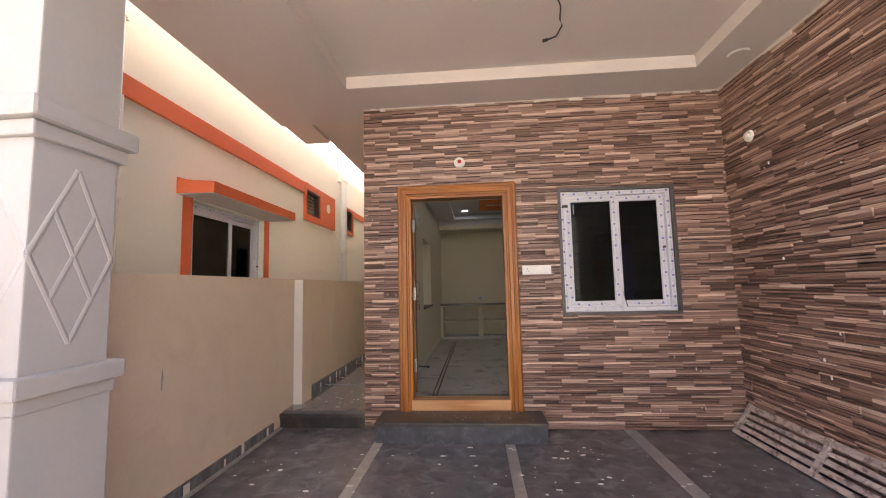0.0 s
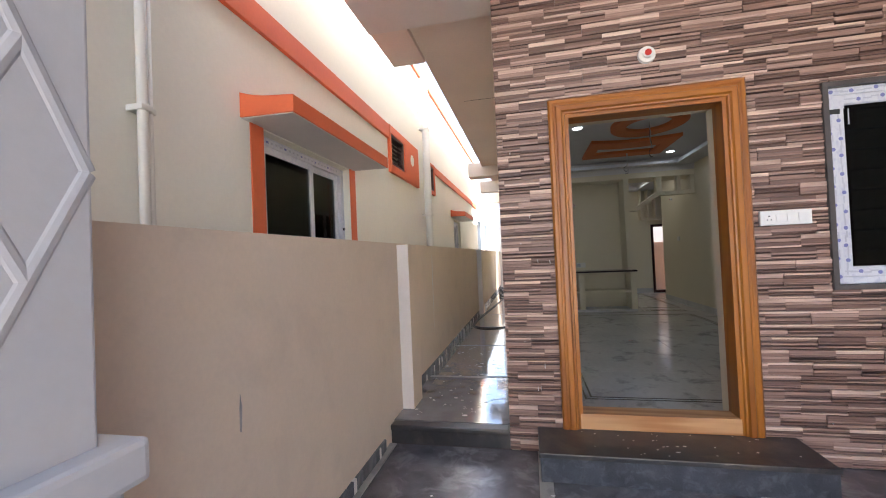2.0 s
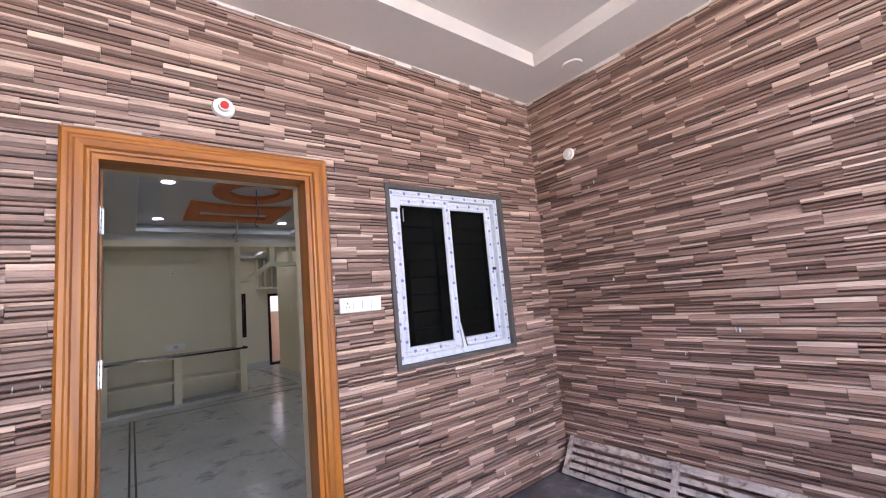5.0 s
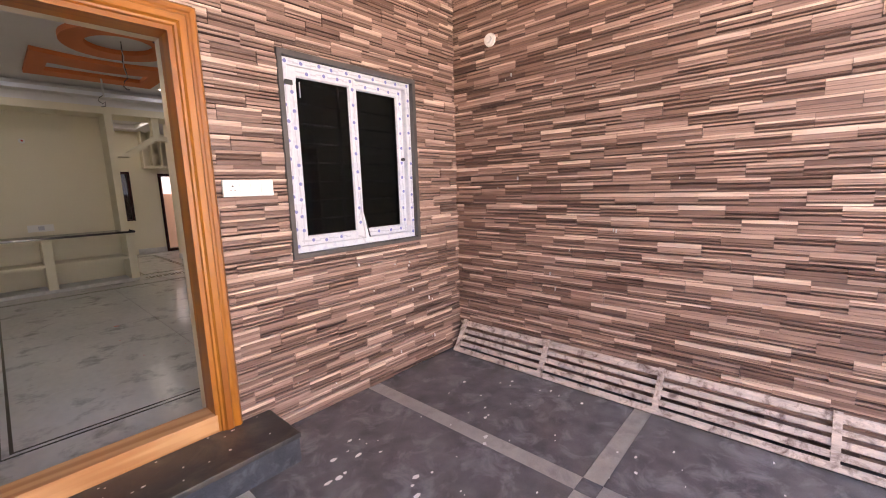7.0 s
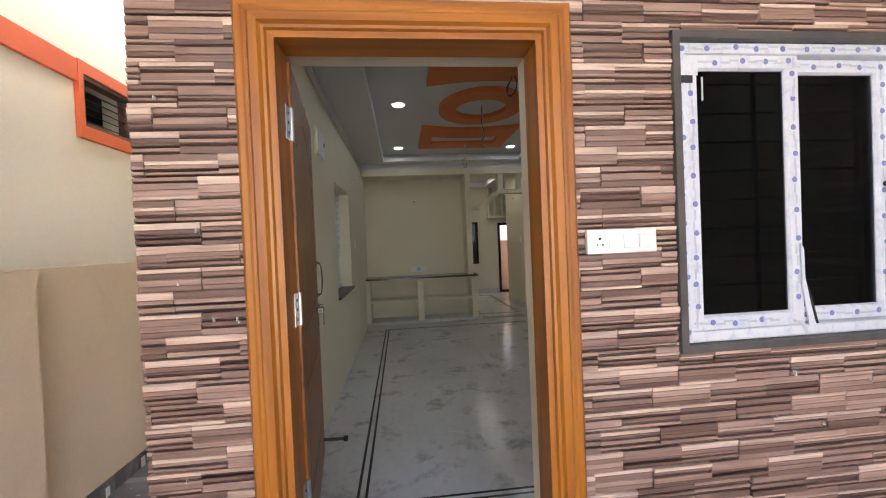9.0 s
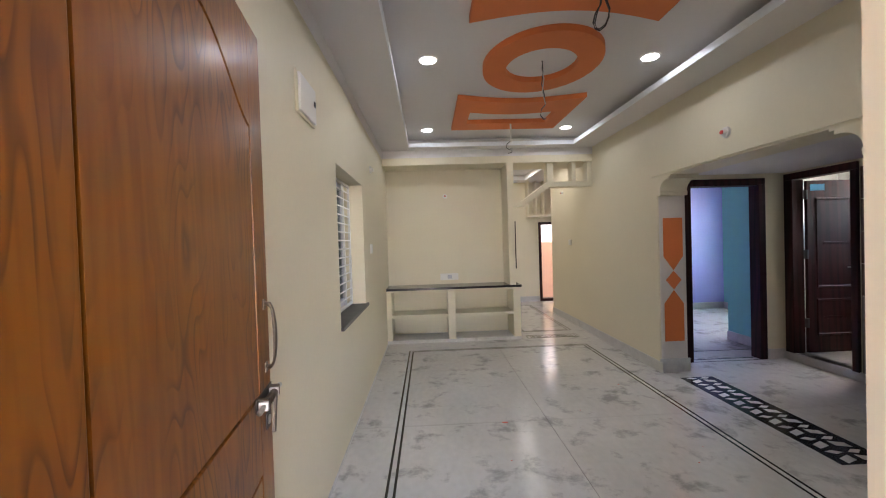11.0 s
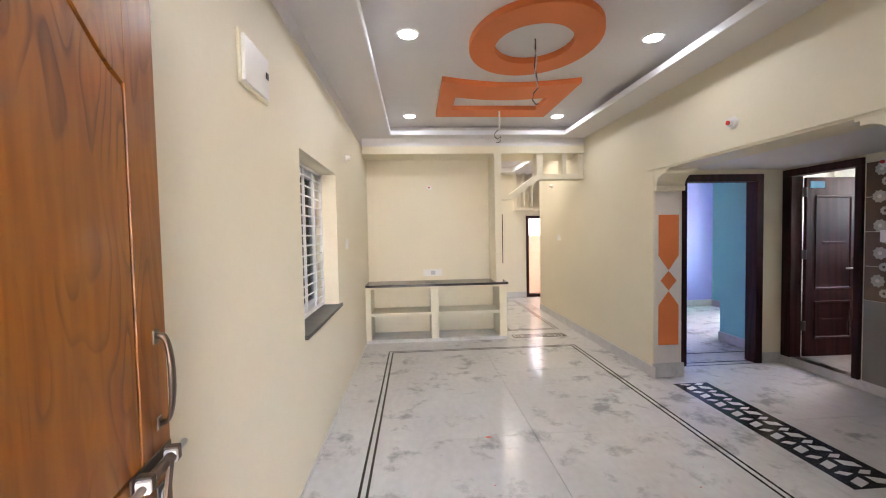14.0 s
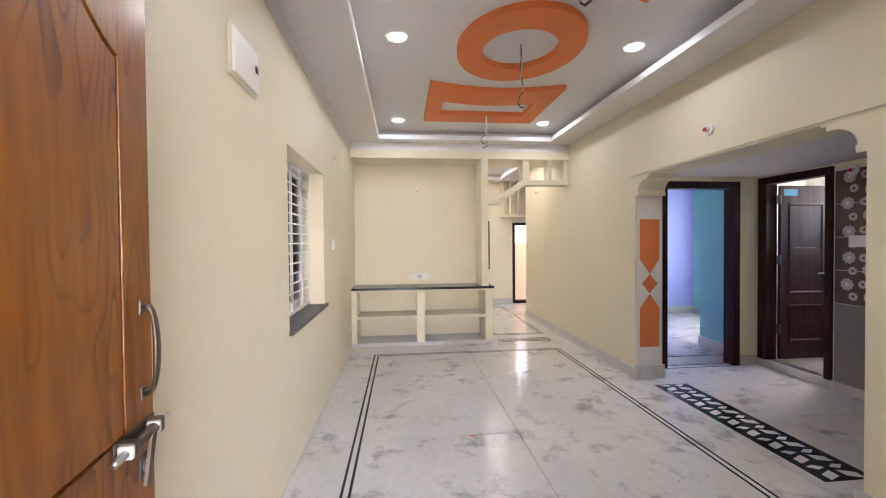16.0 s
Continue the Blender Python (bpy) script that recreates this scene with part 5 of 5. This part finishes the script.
lp = thing("wire_loop", (0.80, 6.0, 3.029), "dark loose wire loop hanging below the ceiling frame", "wire")
for r_, o in ((0.0045, 0.0), (0.0035, 0.010)):
    bm = bmesh.new()
    tube(bm, [(0.815, 6.0 + o, 3.030), (0.805, 6.0 + o, 2.950), (0.772 + o, 6.0, 2.900), (0.758 + o, 6.0, 2.845), (0.768 + o, 6.0, 2.812), (0.795, 6.0, 2.800 + o), (0.828, 6.0, 2.825 + o), (0.850, 6.0 + o, 2.875), (0.858, 6.0 + o, 2.925), (0.840, 6.0 + o, 2.975), (0.818, 6.0 + o, 3.030)], r_, 6)
    part("wire", bm, DARK_METAL, lp, "", True)

# ---- floors: slabs and inlays ----
def floor_piece(bm, x0, x1, y0, y1, z0, z1, g=0.0008):
    box(bm, x0 + g, x1 - g, y0 + g, y1 - g, z0, z1)
pf = bpy.data.objects["porch_floor"]
xs = [-1.94, -0.915, -0.835, 0.205, 0.285, 1.29, 1.395, 2.374]
ys = [-1.55, -0.1, 0.0, 1.05, 1.15, 2.25, 2.35, 3.92]
for i in range(7):
    for j in range(7):
        is_strip = i % 2 == 1 or j % 2 == 1
        cross = i % 2 == 1 and j % 2 == 1
        bm = bmesh.new()
        floor_piece(bm, xs[i], xs[i + 1], ys[j], ys[j + 1], PORCH - 0.015, PORCH - (0.0012 if is_strip else 0.0))
        part("strip" if is_strip else "slab", bm, BLACK_GRANITE if cross or not is_strip else GREY_STRIP, pf)
pg = bpy.data.objects["passage_floor"]
yy, run_ = 4.0, 1.055
while yy < 15.5:
    bm = bmesh.new()
    floor_piece(bm, -1.938, -1.092, yy, yy + run_, PASS - 0.015, PASS)
    part("slab", bm, PASSAGE_GRANITE, pg)
    bm = bmesh.new()
    floor_piece(bm, -1.938, -1.092, yy + run_, yy + run_ + 0.055, PASS - 0.015, PASS - 0.001)
    part("strip", bm, GREY_STRIP, pg)
    yy += run_ + 0.055
    run_ = 1.31
hf = bpy.data.objects["hall_floor"]
hx = [-0.86, 0.665, 2.16, 3.78, 5.4]
hy = [4.03, 5.35, 6.818, 8.15, 9.36, 10.7, 12.9]
for i in range(4):
    for j in range(6):
        if i == 3 and j < 3:
            continue
        bm = bmesh.new()
        floor_piece(bm, hx[i], hx[i + 1], hy[j], hy[j + 1], HALL - 0.02, HALL, 0.0022)
        part("marble_slab", bm, MARBLE, hf)
def inlay(x0, x1, y0, y1):
    bm = bmesh.new()
    box(bm, x0, x1, y0, y1, HALL - 0.004, HALL + 0.0012)
    part("inlay_line", bm, BLACK_INLAY, hf)
def double_border(x0, x1, y0, y1, w=0.016, gap=0.045):
    for o in (0, gap):
        a, b, c, d = x0 + o, x1 - o, y0 + o, y1 - o
        inlay(a, a + w, c, d)
        inlay(b - w, b, c, d)
        inlay(a + w, b - w, c, c + w)
        inlay(a + w, b - w, d - w, d)
double_border(-0.525, 1.85, 4.57, 9.02)
double_border(1.16, 1.95, 9.85, 12.4)
inlay(-0.6, 0.27, 4.30, 4.312)
inlay(2.66, 3.47, 8.14, 8.155)
inlay(2.66, 3.47, 8.055, 8.065)
inlay(2.5, 3.75, 8.46, 8.475)
def motif_strip(name, x0, x1, y0, y1, along):
    s = thing(name, ((x0 + x1) / 2, (y0 + y1) / 2, HALL), "black and white diamond inlay strip set in the marble", "floor inlay", "floor inlays", "structure")
    part("field", bm_box(x0, x1, y0, y1, HALL - 0.004, HALL + 0.0014), BLACK_INLAY, s)
    L, Wd = (y1 - y0, x1 - x0) if along == 'y' else (x1 - x0, y1 - y0)
    n = round(L / (Wd * 0.55))
    for k in range(n):
        c0 = (k + 0.5) * L / n
        hl = L / n * 0.5
        for sgn in (-1, 1):
            pts = [(sgn * 0.07 * Wd, -hl * 0.5), (sgn * 0.33 * Wd, -hl * 0.85), (sgn * 0.33 * Wd, -hl * 0.2), (sgn * 0.07 * Wd, hl * 0.2)]
            pts2 = [(sgn * 0.05 * Wd, hl * 0.55), (sgn * 0.22 * Wd, hl * 0.35), (sgn * 0.36 * Wd, hl * 0.75), (sgn * 0.2 * Wd, hl * 0.9)]
            for q in (pts, pts2):
                bm = bmesh.new()
                if along == 'y':
                    w_ = [((x0 + x1) / 2 + u, y0 + c0 + v) for u, v in q]
                else:
                    w_ = [(x0 + c0 + v, (y0 + y1) / 2 + u) for u, v in q]
                extrude_poly(bm, w_, 'z', HALL + 0.0005, HALL + 0.0022)
                part("white_piece", bm, MARBLE_SKIRT, s)
motif_strip("floor_motif", 2.235, 2.565, 6.02, 7.60, 'y')
motif_strip("floor_motif", 1.17, 1.92, 9.44, 9.61, 'x')

# paint splashes on porch and passage, red marks on the marble
rng = random.Random(12)
def splashes(name, material, zone, z, count, rmax, label):
    bm = bmesh.new()
    for _ in range(count):
        x, y = rng.uniform(zone[0], zone[1]), rng.uniform(zone[2], zone[3])
        r = rmax * rng.random() ** 2.5 + 0.003
        n = 7
        a0 = rng.random() * 6
        lon = rng.uniform(1, 2.2)
        pts = [(x + r * lon * rng.uniform(0.6, 1.2) * math.cos(a0 + 2 * math.pi * i / n), y + r * rng.uniform(0.6, 1.2) * math.sin(a0 + 2 * math.pi * i / n)) for i in range(n)]
        lo = [bm.verts.new((px, py, z - 0.001)) for px, py in pts]
        hi = [bm.verts.new((px, py, z + 0.0012)) for px, py in pts]
        bm.faces.new(hi)
        for i in range(n):
            bm.faces.new((lo[i], lo[(i + 1) % n], hi[(i + 1) % n], hi[i]))
    solid(name, bm, material, label, "stain", "stuff")
splashes("paint_splashes", PAINT_SPOT, (-1.85, 2.1, 0.8, 3.5), PORCH, 260, 0.012, "white paint splashes dried on the porch floor")
splashes("paint_splashes", PAINT_SPOT, (-1.85, -1.15, 4.1, 6.5), PASS, 130, 0.013, "white paint splashes dried on the passage floor")
splashes("paint_splashes", PAINT_SPOT, (-0.8, 0.5, 3.56, 3.88), 0.219, 30, 0.0045, "white paint splashes on the entrance step")
splashes("red_marks", RED_SPOT, (0.0, 1.6, 5.4, 8.0), HALL, 9, 0.02, "small red chalk marks on the marble")

rng = random.Random(31)
def bead(name, pts_fn, u0, u1):
    bm = bmesh.new()
    u = u0
    while u < u1:
        l_ = rng.uniform(0.03, 0.16)
        h_ = rng.choice((0.004, 0.008, 0.012, 0.02, 0.03)) * rng.uniform(0.6, 1.1)
        box(bm, *pts_fn(u, min(u + l_, u1)), 3.181 - h_, 3.1835)
        u += l_
    solid(name, bm, PALE, "rough white cement bead between cladding and ceiling", "trim", "structure")
bead("cement_bead", lambda a, b: (a, b, 3.893, 3.912), -1.09, 2.36)
bead("cement_bead", lambda a, b: (2.334, 2.352, a, b), 0.6, 3.9)

def drips(name, place, spots):
    bm = bmesh.new()
    r = random.Random(77)
    for u, z in spots:
        for k in range(r.choice((1, 1, 2))):
            du, dz, w, h = r.uniform(-0.03, 0.03), r.uniform(-0.03, 0.03), r.uniform(0.002, 0.005), r.uniform(0.006, 0.028)
            d = place(u + du, u + du + w)
            box(bm, *d, z + dz, z + dz + h)
    solid(name, bm, PAINT_SPOT, "white paint drips dried on the stone cladding", "stain", "stuff")
r_ = random.Random(3)
drips("paint_drips", lambda a, b: (a, b, 3.8955, 3.908), [(r_.uniform(-1.0, -0.8), r_.uniform(0.3, 2.4)) for _ in range(8)] + [(r_.uniform(0.5, 2.2), r_.uniform(0.15, 1.0)) for _ in range(12)])
drips("paint_drips", lambda a, b: (2.3355, 2.348, a, b), [(r_.uniform(1.4, 3.7), r_.uniform(0.4, 2.3)) for _ in range(12)])
block("slab_crack", (-1.60, -1.12, 6.02, 6.028, 3.2585, 3.2605), RUBBER, "thin dark crack in the passage slab", "crack")
# a dried paint run on the compound wall
bm = bmesh.new()
for y0, y1, z0, z1 in ((5.392, 5.408, 1.02, 1.40), (5.380, 5.398, 0.82, 1.16), (5.386, 5.392, 0.60, 0.86), (5.404, 5.412, 1.22, 1.34)):
    extrude_poly(bm, [((y0 + y1) / 2, z0), (y1, z0 + 0.12), (y1 - 0.004, z1 - 0.03), ((y0 + y1) / 2, z1), (y0, z1 - 0.06), (y0 + 0.003, z0 + 0.06)], 'x', -1.941, -1.9385)
solid("wall_drip", bm, PAINT_SPOT, "white paint run dried on the beige compound wall", "stain", "stuff")

bm = bmesh.new()
extrude_poly(bm, [(2.404, 0.78), (2.412, 0.775), (2.418, 0.86), (2.410, 0.91), (2.405, 0.86)], 'x', -1.941, -1.9388)
solid("wall_scuff", bm, GREY_STRIP, "small grey scuff on the beige compound wall", "stain", "stuff")

# ---- split-stone cladding ----
ROW, GAP, LONG = 0.0755, 0.0010, 0.233
# beds of one piece from its foot up: height, how far it stands out, pale or not
PIECES = (
    ((0.26, 0.80, 0), (0.24, 0.92, 0), (0.22, 0.86, 0), (0.28, 1.0, 1)),
    ((0.30, 0.78, 0), (0.34, 0.95, 0), (0.36, 0.98, 1)),
    ((0.17, 0.98, 1), (0.30, 0.74, 0), (0.27, 0.88, 0), (0.26, 0.80, 0)),
    ((0.24, 0.70, 0), (0.26, 0.84, 0), (0.30, 0.72, 0), (0.20, 0.94, 1)),
    ((0.22, 0.76, 0), (0.30, 0.66, 0), (0.18, 0.92, 1), (0.30, 0.80, 0)),
    ((0.34, 0.68, 0), (0.30, 0.82, 0), (0.36, 0.76, 0)),
    ((0.20, 0.82, 0), (0.34, 0.70, 0), (0.28, 0.84, 0), (0.18, 0.96, 1)),
    ((0.28, 0.90, 0), (0.30, 0.70, 0), (0.42, 0.88, 0)),
)
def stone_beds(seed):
    """Lower and upper edge (0 to 1), how far it stands out, and its stone (0 mid, 1 pale, 2 dark); a mid bed has a dark
    lamina at its foot, which puts the shading there into the colour.
    """
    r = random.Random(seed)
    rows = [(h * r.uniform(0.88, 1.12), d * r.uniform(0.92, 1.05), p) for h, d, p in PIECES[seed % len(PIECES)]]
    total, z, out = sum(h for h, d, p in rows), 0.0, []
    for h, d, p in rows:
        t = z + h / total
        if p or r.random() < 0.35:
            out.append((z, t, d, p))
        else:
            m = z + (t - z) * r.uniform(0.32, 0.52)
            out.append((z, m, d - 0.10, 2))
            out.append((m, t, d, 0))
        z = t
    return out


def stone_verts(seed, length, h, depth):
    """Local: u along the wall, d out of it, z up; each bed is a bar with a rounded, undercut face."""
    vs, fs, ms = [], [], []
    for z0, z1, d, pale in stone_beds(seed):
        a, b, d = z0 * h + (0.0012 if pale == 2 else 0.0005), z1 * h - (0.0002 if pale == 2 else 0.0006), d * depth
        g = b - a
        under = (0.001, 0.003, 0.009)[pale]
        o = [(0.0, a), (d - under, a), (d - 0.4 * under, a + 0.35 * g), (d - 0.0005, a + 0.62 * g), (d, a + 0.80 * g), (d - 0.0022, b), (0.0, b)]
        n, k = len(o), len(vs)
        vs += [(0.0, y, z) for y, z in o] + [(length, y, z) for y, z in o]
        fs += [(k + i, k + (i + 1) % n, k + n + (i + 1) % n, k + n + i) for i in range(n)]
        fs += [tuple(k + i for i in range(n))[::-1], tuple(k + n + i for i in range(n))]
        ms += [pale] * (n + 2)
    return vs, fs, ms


shared = {}
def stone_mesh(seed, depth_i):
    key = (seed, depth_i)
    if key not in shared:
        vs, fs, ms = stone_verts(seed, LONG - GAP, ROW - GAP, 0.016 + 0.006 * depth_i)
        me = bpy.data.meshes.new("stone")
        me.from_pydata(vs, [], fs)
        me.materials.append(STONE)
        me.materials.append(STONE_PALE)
        me.materials.append(STONE_SHADE)
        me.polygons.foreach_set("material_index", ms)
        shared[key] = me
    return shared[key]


def clad(parent, name, u0, u1, z0, z1, place, holes, near, seed, steps):
    """Courses of equal pieces, each course shifted against the last by steps (shares of a piece); place is the pose that takes (u, out, z) to the world; near(u, z) picks those that are objects of their own."""
    r = random.Random(seed)
    rest_v, rest_f, rest_m = [], [], []
    count, course, shift = 0, 0, 0.0
    z = z0
    while z < z1 - 0.004:
        h = min(ROW, z1 - z)
        shift = (shift + steps[course % len(steps)] + r.uniform(-0.02, 0.02)) % 1.0
        u = u0 - shift * LONG
        course += 1
        while u < u1:
            a, b = max(u, u0), min(u + LONG, u1)
            u += LONG
            sd, di = r.randrange(24), r.choice((0, 0, 1, 1, 2))
            # pieces beside an opening are cut to it, in height as well as in length
            cells = [(a, b, z, z + h)]
            for hu0, hu1, hz0, hz1 in holes:
                nxt = []
                for p, q, c, d in cells:
                    if q <= hu0 or p >= hu1 or d <= hz0 or c >= hz1:
                        nxt.append((p, q, c, d))
                        continue
                    if p < hu0:
                        nxt.append((p, hu0, c, d))
                    if q > hu1:
                        nxt.append((hu1, q, c, d))
                    m0, m1 = max(p, hu0), min(q, hu1)
                    if c < hz0:
                        nxt.append((m0, m1, c, hz0))
                    if d > hz1:
                        nxt.append((m0, m1, hz1, d))
                cells = nxt
            for p, q, c, d in cells:
                if q - p < 0.006 or d - c < 0.012:
                    continue
                whole = q - p > LONG - 1e-6 and d - c > ROW - 1e-6
                if whole and count < 300 and near(p, z):
                    ob = new("stone", stone_mesh(sd, di))
                    ob.parent = parent
                    ob.matrix_basis = place @ Matrix.Translation((p, 0, z))
                    count += 1
                else:
                    vs, fs, ms = stone_verts(sd, q - p - GAP, d - c - GAP, 0.016 + 0.006 * di)
                    base = len(rest_v)
                    rest_v += [tuple(place @ Vector((p + x, y, c + zz))) for x, y, zz in vs]
                    rest_f += [tuple(base + i for i in f) for f in fs]
                    rest_m += ms
        z += h
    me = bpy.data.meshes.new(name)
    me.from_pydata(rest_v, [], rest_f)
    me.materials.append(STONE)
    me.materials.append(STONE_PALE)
    me.materials.append(STONE_SHADE)
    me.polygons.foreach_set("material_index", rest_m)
    ob = new(name, me)
    ob.parent = parent
    return tagged(ob, "brown-mauve split stone cladding strips", kind="stuff")


wf_ = bpy.data.objects["wall_front"]
ws_ = bpy.data.objects["wall_porch_side"]
solid("cladding_bed_front", wall_mesh('y', 3.925, 3.9345, -1.088, 2.375, PORCH, 3.179, [(-0.66, 0.32, PORCH, 2.30), (0.81, 1.865, 1.085, 2.275)]), MORTAR, "dark bedding behind the stone strips", "wall", "structure")
solid("cladding_bed_side", wall_mesh('x', 2.365, 2.3745, -1.6, 3.925, PORCH, 3.179), MORTAR, "dark bedding behind the stone strips", "wall", "structure")
# front: u is x, out is -y (mirrored in u by a half turn about z)
front = Matrix(((-1, 0, 0, 0), (0, -1, 0, 3.925), (0, 0, 1, 0), (0, 0, 0, 1)))
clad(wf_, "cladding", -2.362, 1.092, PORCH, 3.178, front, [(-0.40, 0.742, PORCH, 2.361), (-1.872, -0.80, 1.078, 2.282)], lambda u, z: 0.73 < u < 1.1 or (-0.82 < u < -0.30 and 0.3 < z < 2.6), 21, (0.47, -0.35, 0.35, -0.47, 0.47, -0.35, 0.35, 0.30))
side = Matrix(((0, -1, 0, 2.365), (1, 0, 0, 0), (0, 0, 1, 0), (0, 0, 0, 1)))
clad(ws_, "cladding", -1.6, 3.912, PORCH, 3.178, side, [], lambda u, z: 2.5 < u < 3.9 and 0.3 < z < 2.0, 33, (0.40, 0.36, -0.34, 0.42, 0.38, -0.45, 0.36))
